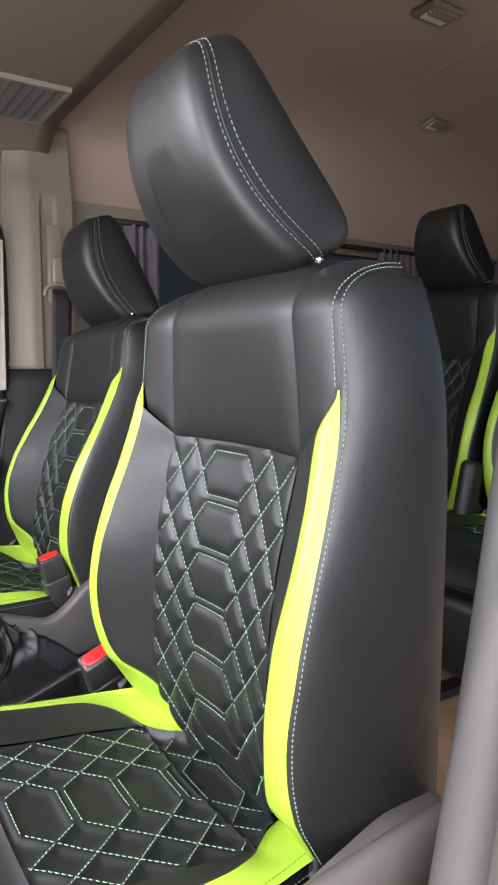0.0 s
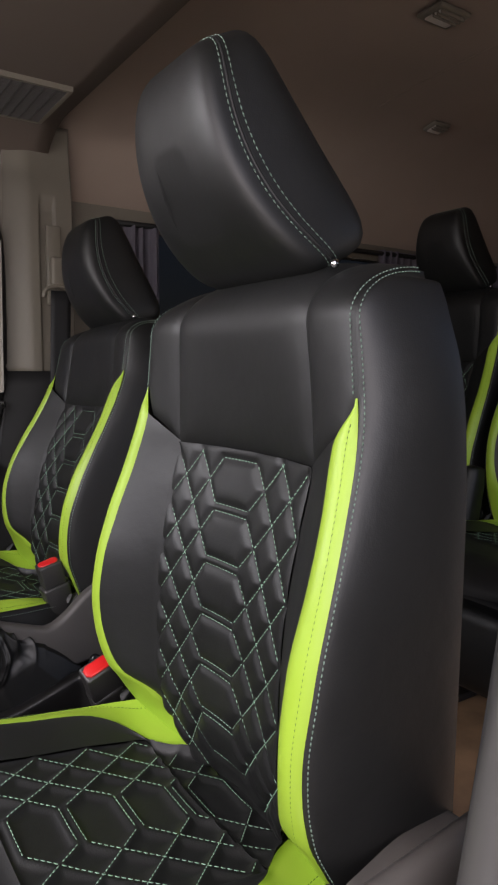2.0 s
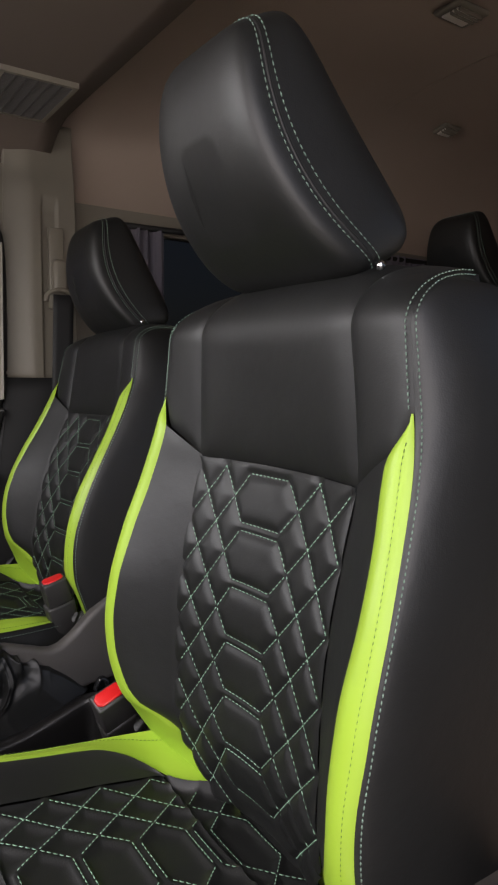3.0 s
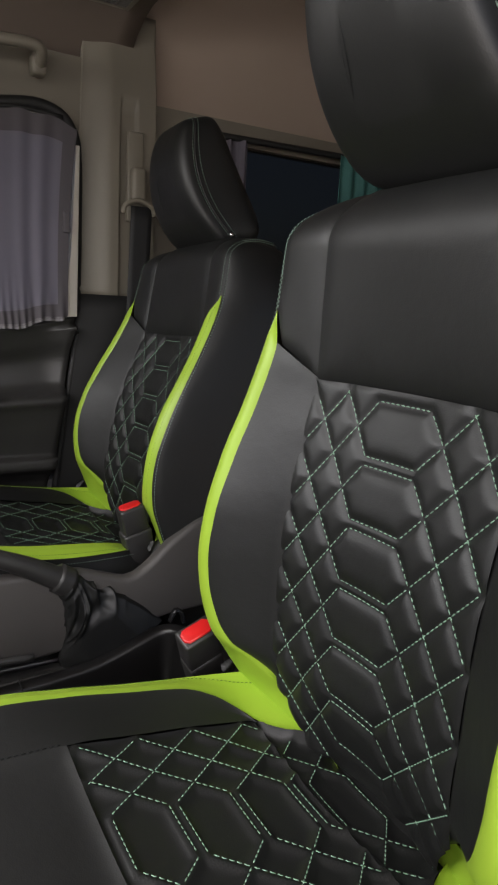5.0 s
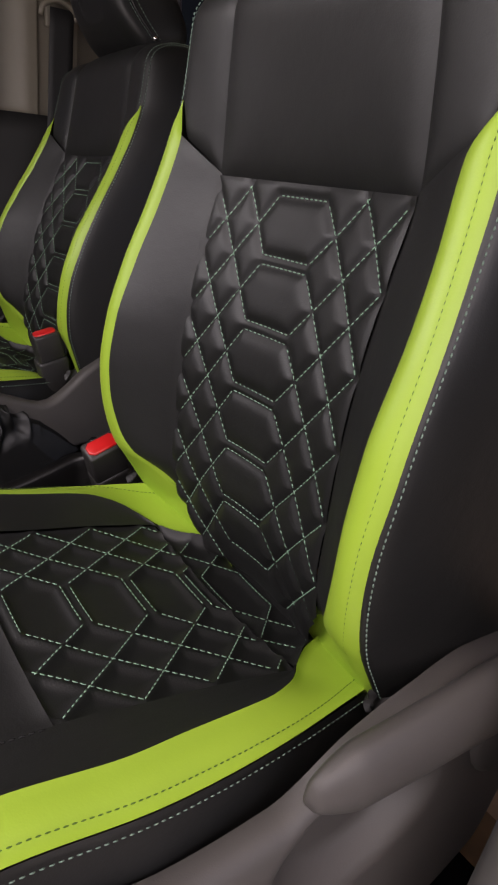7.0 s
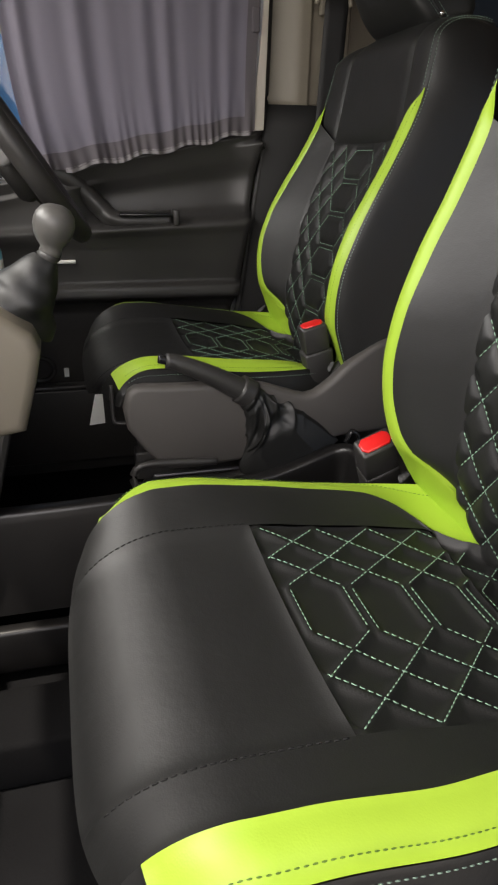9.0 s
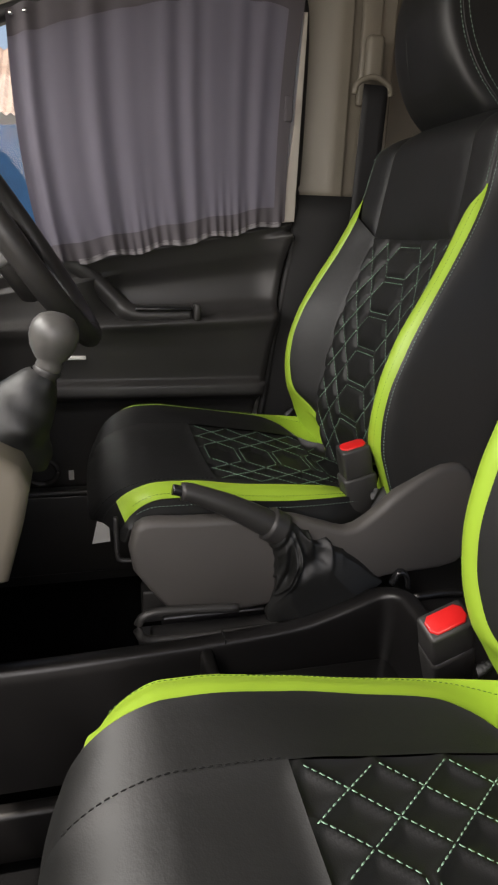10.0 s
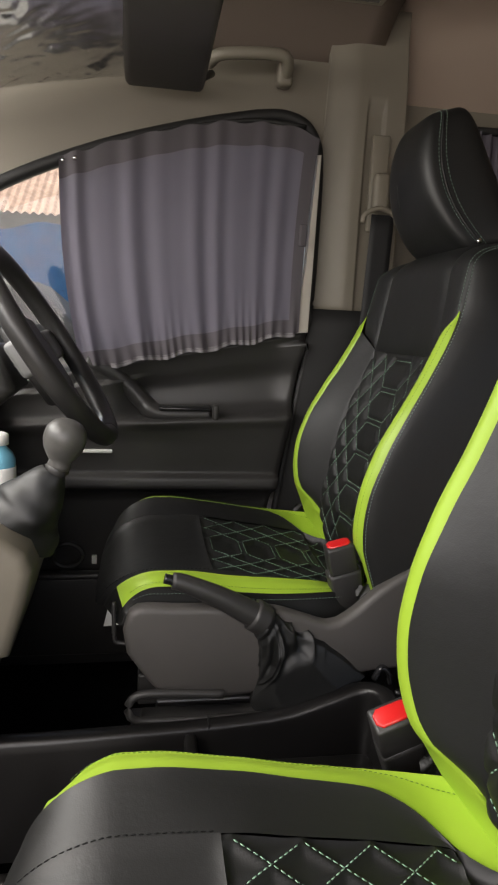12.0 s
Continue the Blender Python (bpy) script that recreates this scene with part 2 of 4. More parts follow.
def patch(name, surf, lo, hi, nt, ns, mat, puff=0.004, width=0.018, lift=None, flip=False, groove=0.0012):
    """A sewn panel: surf(t, s) over t in 0..1 and s in lo(t)..hi(t). It swells by puff away from its sewn edges.
    lift(t, s) gives further relief along the normal."""
    pts = {}
    verts = []
    for i in range(nt + 1):
        for j in range(ns + 1):
            t = i / nt
            s = lo(t) + (hi(t) - lo(t)) * j / ns
            pts[i, j] = Vector(surf(t, s))
    def gap(a, b):
        return (pts[a] - pts[b]).length
    across = {}
    for j in range(ns + 1):
        run = [0.0]
        for i in range(nt):
            run.append(run[-1] + gap((i, j), (i + 1, j)))
        for i in range(nt + 1):
            across[i, j] = min(run[i], run[-1] - run[i])
    along = {}
    for i in range(nt + 1):
        run = [0.0]
        for j in range(ns):
            run.append(run[-1] + gap((i, j), (i, j + 1)))
        for j in range(ns + 1):
            along[i, j] = min(run[j], run[-1] - run[j])
    for i in range(nt + 1):
        for j in range(ns + 1):
            t = i / nt
            s = lo(t) + (hi(t) - lo(t)) * j / ns
            du = pts[min(i + 1, nt), j] - pts[max(i - 1, 0), j]
            dv = pts[i, min(j + 1, ns)] - pts[i, max(j - 1, 0)]
            nrm = du.cross(dv)
            nrm = nrm.normalized() if nrm.length > 1e-12 else Vector((0, 0, 0))
            if flip:
                nrm = -nrm
            d = min(across[i, j], along[i, j])
            h = puff * (1 - math.exp(-d / width * 2.2)) - groove
            if lift:
                h += lift(t, s)
            verts.append(pts[i, j] + nrm * h)
    faces = []
    for i in range(nt):
        for j in range(ns):
            a = i * (ns + 1) + j
            q = (a, a + ns + 1, a + ns + 2, a + 1)
            faces.append(q[::-1] if flip else q)
    return mesh_of(name, verts, faces, mat)


def stitches(name, lines, mat, length=0.0046, gap=0.0022, r=0.00078, normal=None):
    """Single thread stitches along lines (lists of (point, normal)), joined as one."""
    verts, faces = [], []
    for line in lines:
        d = [0.0]
        for (a, _), (b, _) in zip(line, line[1:]):
            d.append(d[-1] + (b - a).length)
        def at(s):
            i = 0
            while i < len(d) - 2 and d[i + 1] < s:
                i += 1
            f = (s - d[i]) / max(1e-9, d[i + 1] - d[i])
            return line[i][0].lerp(line[i + 1][0], f), line[i][1].lerp(line[i + 1][1], f).normalized()
        s = gap
        while s + length < d[-1]:
            (a, na), (b, nb) = at(s), at(s + length)
            w = (b - a).normalized().cross(na)
            base = len(verts)
            for p, nn, k, h in ((a, na, 0.5, 0.0), ((a + b) / 2, na, 1.0, 1.0), (b, nb, 0.5, 0.0)):
                up = nn * (r * 0.35 * h)
                verts += [p + w * r * k + up - nn * r * 0.8, p + nn * r * (0.2 + k * 0.3) + up, p - w * r * k + up - nn * r * 0.8]
            for q in (0, 3):
                for k in range(3):
                    faces.append((base + q + k, base + q + (k + 1) % 3, base + q + 3 + (k + 1) % 3, base + q + 3 + k))
            faces += [(base, base + 2, base + 1), (base + 6, base + 7, base + 8)]
            s += length + gap
    return mesh_of(name, verts, faces, mat)


# ---- the seat ----
# Curves of the backrest against height: the quilt's edge, the lime band's inner and outer edge.
quilt_x = knots((0.44, 0.412), (0.50, 0.390), (0.55, 0.382), (0.65, 0.384), (0.72, 0.391), (0.79, 0.405), (0.86, 0.419), (0.93, 0.417), (1.0, 0.414))
quilt_half = knots((0.44, 0.136), (0.60, 0.139), (0.80, 0.140), (0.86, 0.141), (0.93, 0.138), (1.0, 0.132))
inner_x = knots((0.44, 0.425), (0.47, 0.418), (0.495, 0.398), (0.514, 0.378), (0.535, 0.350), (0.56, 0.338), (0.608, 0.329), (0.633, 0.328), (0.69, 0.335), (0.756, 0.356), (0.821, 0.379), (0.883, 0.396), (0.93, 0.407), (1.0, 0.409))
inner_half = knots((0.44, 0.108), (0.47, 0.122), (0.495, 0.140), (0.514, 0.160), (0.535, 0.184), (0.56, 0.197), (0.608, 0.208), (0.66, 0.211), (0.756, 0.209), (0.821, 0.202), (0.885, 0.195), (0.93, 0.2135), (1.0, 0.204))
outer_x = knots((0.44, 0.405), (0.47, 0.385), (0.496, 0.369), (0.538, 0.347), (0.591, 0.335), (0.624, 0.333), (0.682, 0.340), (0.75, 0.357), (0.818, 0.380), (0.882, 0.399), (0.93, 0.409), (1.0, 0.411))
outer_half = knots((0.44, 0.224), (0.496, 0.228), (0.538, 0.231), (0.591, 0.236), (0.682, 0.243), (0.75, 0.241), (0.818, 0.233), (0.882, 0.225), (0.93, 0.215), (1.0, 0.206))


def rolled(x, y, s):
    """Carries a point of the front over the top of the backrest for s above 1."""
    if s <= 1.0:
        return (x, y, s)
    a = (s - 1.0) / 0.12 * math.pi / 2
    edge = abs(y) / 0.21
    return (x + 0.105 * (1 - math.cos(a)), y * (1 - 0.07 * (1 - math.cos(a))), 1.0 + (0.072 - 0.022 * min(1.3, edge) ** 2) * math.sin(a))


def quilt_edge(s):
    return min(quilt_half(s), inner_half(s))


def back_centre(t, s):
    q = quilt_edge(min(s, 1.0))
    y = (t * 2 - 1) * q
    c = 0.020 if s < 0.86 else max(0.004, 0.020 - (s - 0.86) * 0.12)
    x = quilt_x(min(s, 1.0)) + c * (1 - (t * 2 - 1) ** 2)
    return rolled(x, y, s)


def back_insert(t, s):
    k = min(s, 1.0)
    q, i = quilt_edge(k), inner_half(k)
    x = quilt_x(k) + (inner_x(k) - quilt_x(k)) * (t ** 1.25) + 0.002 * max(0, 1 - t * 8)
    q -= 0.005
    return rolled(x, q + (i - q) * t, s)


def back_shoulder(t, s):
    k = min(s, 1.0)
    q, o = quilt_half(k), outer_half(k)
    return rolled(quilt_x(k) + (outer_x(k) - quilt_x(k)) * t ** 1.5 - 0.002 * math.sin(math.pi * t), q + (o - q) * t, s)


def back_band(t, s):
    i, o = inner_half(s), outer_half(s)
    return (inner_x(s) + (outer_x(s) - inner_x(s)) * t - 0.005 * math.sin(math.pi * t) * min(1, (o - i) / 0.02), i + (o - i) * t, s)


side_half = knots((0.44, 0.250), (0.80, 0.252), (0.90, 0.248), (0.96, 0.239), (1.0, 0.226))


def back_side(t, s):
    k = min(s, 1.0)
    x0, y0, z0 = rolled(outer_x(k), outer_half(k), s)
    a = max(0.0, s - 1.0) / 0.12
    xb, yb = 0.518 + 0.008 * a, side_half(k) - 0.035 * a
    u = math.sin(t * math.pi / 2)
    zb = min(z0, 1.045 - 0.01 * a) if s > 1 else s
    return (x0 + (max(xb, x0 + 0.002) - x0) * (1 - math.cos(t * math.pi / 2)) ** 0.85, y0 + (yb - y0) * u ** 0.9, z0 + (zb - z0) * t)


def mirror_y(f):
    return lambda t, s: (f(t, s)[0], -f(t, s)[1], f(t, s)[2])


def clipped(a, b, low, high):
    """The stretch of the line a to b between low and high, or None."""
    d = b[1] - a[1]
    f0, f1 = 0.0, 1.0
    if abs(d) < 1e-9:
        return (a, b) if low <= a[1] <= high else None
    lo, hi = sorted(((low - a[1]) / d, (high - a[1]) / d))
    f0, f1 = max(f0, lo), min(f1, hi)
    if f1 - f0 < 0.04:
        return None
    at = lambda f: (a[0] + (b[0] - a[0]) * f, a[1] + d * f)
    return at(f0), at(f1)


def quilt_lines(first, pitch, count, sides, low, high):
    """The sewing pattern in (across, along): a column of six-sided fields with a lattice of diamonds on each side.
    sides: for each side the field's corner and the width of half a diamond."""
    lines = []
    rise, h = pitch / 2, pitch * 0.43
    (left, lstep), (right, rstep) = sides
    wl, wr = left - 0.86 * lstep, right - 0.86 * rstep
    for k in range(-4, count + 4):
        c = first - pitch * k
        for sgn, edge, step in ((1, left, lstep), (-1, right, rstep)):
            for way in (1, -1):
                lines.append(clipped((sgn * edge, c), (sgn * (edge + 3 * step), c + way * rise * 3), low, high))
        if 0 <= k < count:
            hx = [(-wr, c + h), (wl, c + h), (left, c), (wl, c - h), (-wr, c - h), (-right, c)]
            lines += [clipped(p, q, low, high) for p, q in zip(hx, hx[1:] + hx[:1])]
    return [q for q in lines if q]


def relief(lines, depth=0.0052, reach=0.0085):
    arr = np.array([[*a, *b] for a, b in lines])
    ay, az = arr[:, 0], arr[:, 1]
    dy, dz = arr[:, 2] - ay, arr[:, 3] - az
    ll = dy * dy + dz * dz
    def f(y, z):
        k = np.clip(((y - ay) * dy + (z - az) * dz) / ll, 0, 1)
        d = float(np.min(np.hypot(y - ay - k * dy, z - az - k * dz)))
        return depth * (1 - math.exp(-(d / reach) ** 1.3 * 1.6)) - depth * 0.4
    return f


def sewn(lines, place, clip=None, n=10):
    """Lines of the pattern laid on a surface: place(y, s) gives a point; normals by differences."""
    out = []
    for a, b in lines:
        row = []
        for f in np.linspace(0, 1, n):
            y, s = a[0] + (b[0] - a[0]) * f, a[1] + (b[1] - a[1]) * f
            if clip and not clip(y, s):
                continue
            p = Vector(place(y, s))
            nrm = (Vector(place(y + 0.002, s)) - p).cross(Vector(place(y, s + 0.002)) - p).normalized()
            row.append((p, nrm))
        if len(row) > 2:
            out.append(row)
    return out


def along(surf, t, s0, s1, n, off=0.001, flip=False):
    """A sewing line on a panel at a fixed t."""
    row = []
    for k in range(n):
        s = s0 + (s1 - s0) * k / (n - 1)
        p = Vector(surf(t, s))
        e = 0.02 if t < 0.9 else -0.02
        nrm = (Vector(surf(t + e, s)) - p).cross(Vector(surf(t, s + 0.003)) - p) * (1 if e > 0 else -1)
        nrm = nrm.normalized()
        if nrm.dot(p - Vector((0.46, 0, 0.74 if s0 > 0.42 else 0.30))) < 0:
            nrm = -nrm
        row.append((p + nrm * off, nrm))
    return row


# Curves of the cushion against s: distance behind its front lip along the top; below zero the front rolls down.
cush_quilt_z = knots((-0.03, 0.464), (0.04, 0.486), (0.10, 0.485), (0.16, 0.482), (0.21, 0.474), (0.28, 0.464), (0.35, 0.451), (0.42, 0.438))
cush_in_y = knots((-0.03, 0.190), (0.0, 0.200), (0.05, 0.207), (0.16, 0.208), (0.226, 0.201), (0.296, 0.193), (0.329, 0.179), (0.353, 0.160), (0.37, 0.142), (0.40, 0.118), (0.43, 0.105))
cush_in_z = knots((-0.03, 0.468), (0.0, 0.490), (0.035, 0.507), (0.08, 0.507), (0.16, 0.498), (0.226, 0.490), (0.296, 0.481), (0.329, 0.471), (0.353, 0.458), (0.37, 0.448), (0.40, 0.440), (0.43, 0.436))
cush_out_y = knots((-0.03, 0.226), (0.0, 0.238), (0.05, 0.245), (0.16, 0.244), (0.237, 0.237), (0.309, 0.227), (0.367, 0.217), (0.43, 0.205))
cush_out_z = knots((-0.03, 0.446), (0.0, 0.474), (0.035, 0.497), (0.08, 0.497), (0.16, 0.487), (0.237, 0.478), (0.309, 0.474), (0.367, 0.472), (0.43, 0.468))
FRONT = 0.05


def nose(x, y, z, s):
    """Carries a point over the rounded front of the cushion for s below FRONT."""
    if s >= FRONT:
        return (x, y, z)
    a = min(1.0, (FRONT - s) / 0.20)
    lean = a * math.pi * 0.62
    side = max(0.0, 1 - (abs(y) / 0.25) ** 4)
    r = 0.108 * (0.58 + 0.42 * side)
    return (FRONT - r * math.sin(lean) * 1.0 + max(0, a - 0.8) * 0.05, y * (1 - 0.10 * a), z - 0.012 * a - (0.075 * (1 - math.cos(lean))))


def cush_centre(t, s):
    k = max(s, FRONT)
    half = min(0.147, cush_in_y(k))
    y = (t * 2 - 1) * half
    z = cush_quilt_z(k) - 0.010 * (1 - (t * 2 - 1) ** 2)
    return nose(k if s >= FRONT else FRONT, y, z, s)


def cush_bolster(t, s):
    k = max(s, FRONT)
    q, i = min(0.147, cush_in_y(k)), cush_in_y(k)
    return nose(k, q + (i - q) * t, cush_quilt_z(k) + (cush_in_z(k) - cush_quilt_z(k)) * t ** 0.8, s)


def cush_band(t, s):
    k = max(s, FRONT)
    i, o = cush_in_y(k), cush_out_y(k)
    return nose(k, i + (o - i) * t, cush_in_z(k) + (cush_out_z(k) - cush_in_z(k)) * t ** 1.5 + 0.003 * math.sin(math.pi * t), s)


def cush_side(t, s):
    k = max(s, FRONT)
    x, y, z = nose(k, cush_out_y(k), cush_out_z(k), s)
    low = 0.36 if s >= FRONT else min(z, 0.36 + 0.9 * (FRONT - s))
    return (x + 0.01 * t * (1 if s < 0.05 else 0), y + 0.010 * math.sin(t * math.pi * 0.6), z + (low - z) * t)


HEAD = Vector((0.418, 0, 1.1706))
HEAD_UP, HEAD_FRONT = Vector((-0.4875, 0, 0.8731)), Vector((-0.8731, 0, -0.4875))


def head_point(a, k):
    """The headrest, a tilted slab: a from 0 to 1 round its seam, k from 0 at the seam to 1 in the middle of the front, to -1 in the middle of the back."""
    c, s = math.cos(2 * math.pi * a), math.sin(2 * math.pi * a)
    p = 7.0
    r = (abs(c / 0.0970) ** p + abs(s / 0.1270) ** p) ** (-1 / p)
    q = 5.0 if k > 0 else 5.5
    sc = (1 - abs(k) ** q) ** (1 / q)
    m, y = r * s, r * c
    y *= 1 - 0.21 * m / 0.1264
    u = m * sc / 0.1264
    bow = 0.0432 * (1 - u * u) + 0.003 * u
    n = bow + 0.035 * k if k > 0 else bow * (1 + k) + 0.0615 * (1 - 0.21 * u) * k
    return HEAD + HEAD_UP * (m * sc) + HEAD_FRONT * n + Vector((0, y * sc, 0))


SHIFT = 0.005


def build_seat(name, label, at):
    seat = thing(name, label, "seat", "leatherette van seats", at=Matrix.Identity(4))
    one = lambda v: (lambda t: v)
    # backrest
    lines = quilt_lines(0.8165, 0.065, 6, ((0.067, 0.023), (0.049, 0.030)), 0.428, 0.852)
    rel = relief(lines)
    quilt = part("quilted_back_panel", patch("quilted_back_panel", back_centre, one(0.425), one(0.857), 96, 156, LEATHER, 0.003, 0.01,
                 lift=lambda t, s: rel((t * 2 - 1) * quilt_edge(s) - SHIFT, s), flip=True), None, seat, "black quilted leatherette panel with hexagons and diamonds")
    place = lambda y, s: back_centre((y + SHIFT) / quilt_edge(s) / 2 + 0.5, s)
    rows = [[(p - n * 0.0006, -n) for p, n in row] for row in sewn(lines, place, clip=lambda y, s: abs(y + SHIFT) < quilt_edge(s) - 0.002)]
    tagged(part("quilt_stitching", stitches("quilt_stitching", rows, THREAD), None, quilt, "pale green stitching"), kind="stuff")
    part("upper_panel", patch("upper_panel", back_centre, one(0.857), one(1.12), 30, 44, LEATHER, 0.006, 0.03, flip=True), None, seat)
    shell = part("back_shell", box_bm(0.452, 0.512, -0.215, 0.215, 0.47, 1.03, 0.025, 4), LEATHER, seat, "", True)
    for sg in (1, -1):
        f = (lambda g: g) if sg > 0 else mirror_y
        fl = sg > 0
        part("shoulder_panel", patch("shoulder_panel", f(back_shoulder), lambda t: 0.857 + 0.045 * t ** 0.8 + (0.028 * max(0, t - 0.7) / 0.3), one(1.12), 16, 44, LEATHER, 0.005, 0.02, flip=fl), None, seat)
        part("side_insert", patch("side_insert", f(back_insert), one(0.485), lambda t: 0.857 + 0.036 * t, 24, 60, LEATHER, 0.002, 0.03, flip=fl), None, seat)
        band = part("lime_back_band", patch("lime_back_band", f(back_band), one(0.42), one(0.929), 12, 70, LIME, 0.003, 0.012, flip=fl), None, seat, "lime green leatherette band")
        side = part("outer_side_panel", patch("outer_side_panel", f(back_side), lambda t: 0.470 + 0.03 * t, one(1.12), 20, 60, LEATHER, 0.003, 0.02, flip=fl), None, seat)
        rows = [along(f(back_band), 0.72, 0.46, 0.91, 60, 0.0013, not fl)]
        tagged(part("band_stitching", stitches("band_stitching", rows, GREEN_THREAD, 0.0032, 0.0022, 0.0006), None, band, "dark green stitching"), kind="stuff")
        rows = [along(f(back_side), 0.10, 0.475, 1.115, 90, 0.0009, not fl)]
        rows.append(along(f(back_shoulder), 0.955, 0.930, 1.115, 40, 0.0026, not fl))
        tagged(part("seam_stitching", stitches("seam_stitching", rows, DULL_THREAD, 0.0032, 0.0022, 0.0008), None, side, "pale green stitching"), kind="stuff")
    # cushion
    clines = quilt_lines(0.184, -0.0655, 4, ((0.067, 0.025), (0.049, 0.031)), 0.147, 0.364)
    crel = relief(clines, 0.0060)
    cl = part("quilted_seat_panel", patch("quilted_seat_panel", cush_centre, one(0.143), one(0.367), 90, 76, LEATHER, 0.004, 0.01,
              lift=lambda t, s: crel((t * 2 - 1) * 0.147, s), flip=False), None, seat, "black quilted leatherette panel with hexagons and diamonds")
    cplace = lambda y, s: cush_centre(y / min(0.147, cush_in_y(s)) / 2 + 0.5, s)
    csew = [[(p + n * (-0.0006), n) for p, n in row] for row in sewn(clines, cplace, clip=lambda y, s: abs(y) < min(0.147, cush_in_y(s)) - 0.003)]
    tagged(part("quilt_stitching", stitches("quilt_stitching", csew, THREAD), None, cl, "pale green stitching"), kind="stuff")
    glines = quilt_lines(0.405, -0.060, 1, ((0.067, 0.025), (0.049, 0.031)), 0.371, 0.455)
    grel = relief(glines, 0.005)
    gp = part("rear_gusset_panel", patch("rear_gusset_panel", cush_centre, one(0.367), one(0.46), 60, 28, LEATHER, 0.011, 0.010, groove=0.0015,
              lift=lambda t, s: grel((t * 2 - 1) * min(0.147, cush_in_y(s)), s)), None, seat)
    gsew = [[(p + n * 0.0075, n) for p, n in row] for row in sewn(glines, cplace, clip=lambda y, s: abs(y) < min(0.147, cush_in_y(s)) - 0.003)]
    tagged(part("gusset_stitching", stitches("gusset_stitching", gsew, THREAD), None, gp, "pale green stitching"), kind="stuff")
    part("front_panel", patch("front_panel", cush_centre, one(-0.085), one(0.143), 30, 50, LEATHER, 0.005, 0.02), None, seat)
    for sg in (1, -1):
        f = (lambda g: g) if sg > 0 else mirror_y
        fl = sg < 0
        part("seat_bolster", patch("seat_bolster", f(cush_bolster), one(-0.085), one(0.385), 14, 60, LEATHER, 0.003, 0.02, flip=fl), None, seat)
        band = part("lime_seat_band", patch("lime_seat_band", f(cush_band), lambda t: -0.036 - 0.012 * t, one(0.465), 12, 66, LIME, 0.003, 0.01, flip=fl), None, seat, "lime green leatherette band")
        part("front_corner", patch("front_corner", f(cush_band), one(-0.085), lambda t: -0.036 - 0.012 * t, 12, 24, LEATHER, 0.002, 0.01, flip=fl), None, seat)
        sp = part("seat_side_panel", patch("seat_side_panel", f(cush_side), one(-0.085), one(0.43), 10, 60, LEATHER, 0.004, 0.02, flip=fl), None, seat)
        rows = [along(f(cush_side), 0.075, -0.02, 0.41, 66, 0.0010, fl)]
        tagged(part("seam_stitching", stitches("seam_stitching", rows, DULL_THREAD, 0.0032, 0.0024, 0.0007), None, sp, "pale green stitching"), kind="stuff")
        rows = [along(f(cush_bolster), 0.03, -0.05, 0.137, 30, 0.0012, fl)]
        tagged(part("bolster_stitching", stitches("bolster_stitching", rows, GREY_THREAD), None, sp, "grey stitching"), kind="stuff")
        rows = [along(f(cush_band), 0.80, -0.02, 0.41, 60, 0.0011, fl)]
        tagged(part("band_stitching", stitches("band_stitching", rows, GREEN_THREAD, 0.0032, 0.0022, 0.0006), None, band, "dark green stitching"), kind="stuff")
        def fold(t, s, g=f):
            x, y, z = g(back_band)(0.06, s)
            return (x + 0.006 * t + 0.004 * math.sin(math.pi * t), y - sg * 0.045 * t, z - 0.006 * t)
        part("band_fold", patch("band_fold", fold, one(0.415), lambda t: 0.505 - 0.030 * t, 8, 12, LIME, 0.001, 0.01, flip=sg > 0), None, seat, "folded lime green band end")
        def creased(u, v, sg=sg):
            x, z = 0.368 + 0.125 * u, 0.484 - 0.075 * v + 0.02 * u
            w = (1 - abs(noise.noise(Vector((u * 7 + v * 3, v * 1.6, 4.2 + sg))))) ** 4 * 0.011
            return (x, sg * (0.218 + 0.030 * math.sin(math.pi * min(1, v * 1.1 + 0.1)) * (0.4 + 0.6 * u) + w), z)
        nu, nv = 40, 24
        part("creased_flap", mesh_of("creased_flap", [creased(i / nu, j / nv) for i in range(nu + 1) for j in range(nv + 1)],
             [(i * (nv + 1) + j, (i + 1) * (nv + 1) + j, (i + 1) * (nv + 1) + j + 1, i * (nv + 1) + j + 1)[::sg] for i in range(nu) for j in range(nv)], LEATHER), None, seat, "creased black leatherette")
    part("hinge_cover", box_bm(0.436, 0.485, -0.205, 0.205, 0.385, 0.455, 0.012, 3), LEATHER, seat, "", True)
    part("seat_pan", box_bm(0.03, 0.46, -0.205, 0.205, 0.30, 0.41, 0.02, 3), BLACK, seat, "", True)
    # headrest
    na = 96
    def ring_mesh(nm, ks):
        v, fc = [], []
        for k in ks:
            for i in range(na):
                v.append(head_point(i / na, k))
        for i in range(len(ks) - 1):
            for k in range(na):
                p, q = i * na + k, i * na + (k + 1) % na
                fc.append((p, q, q + na, p + na))
        fc.append(tuple(range((len(ks) - 1) * na, len(ks) * na)))
        return mesh_of(nm, v, fc, LEATHER)
    head = part("headrest", ring_mesh("headrest", [0.03, 0.05, 0.09] + [math.sin(math.pi / 2 * k / 20) for k in range(2, 20)] + [0.9985]), None, seat, "black leatherette headrest with double stitching")
    part("headrest_back", ring_mesh("headrest_back", [0.04, 0.0, -0.03, -0.07] + [-math.sin(math.pi / 2 * k / 14) for k in range(2, 14)] + [-0.9985, -0.9999]), None, head)
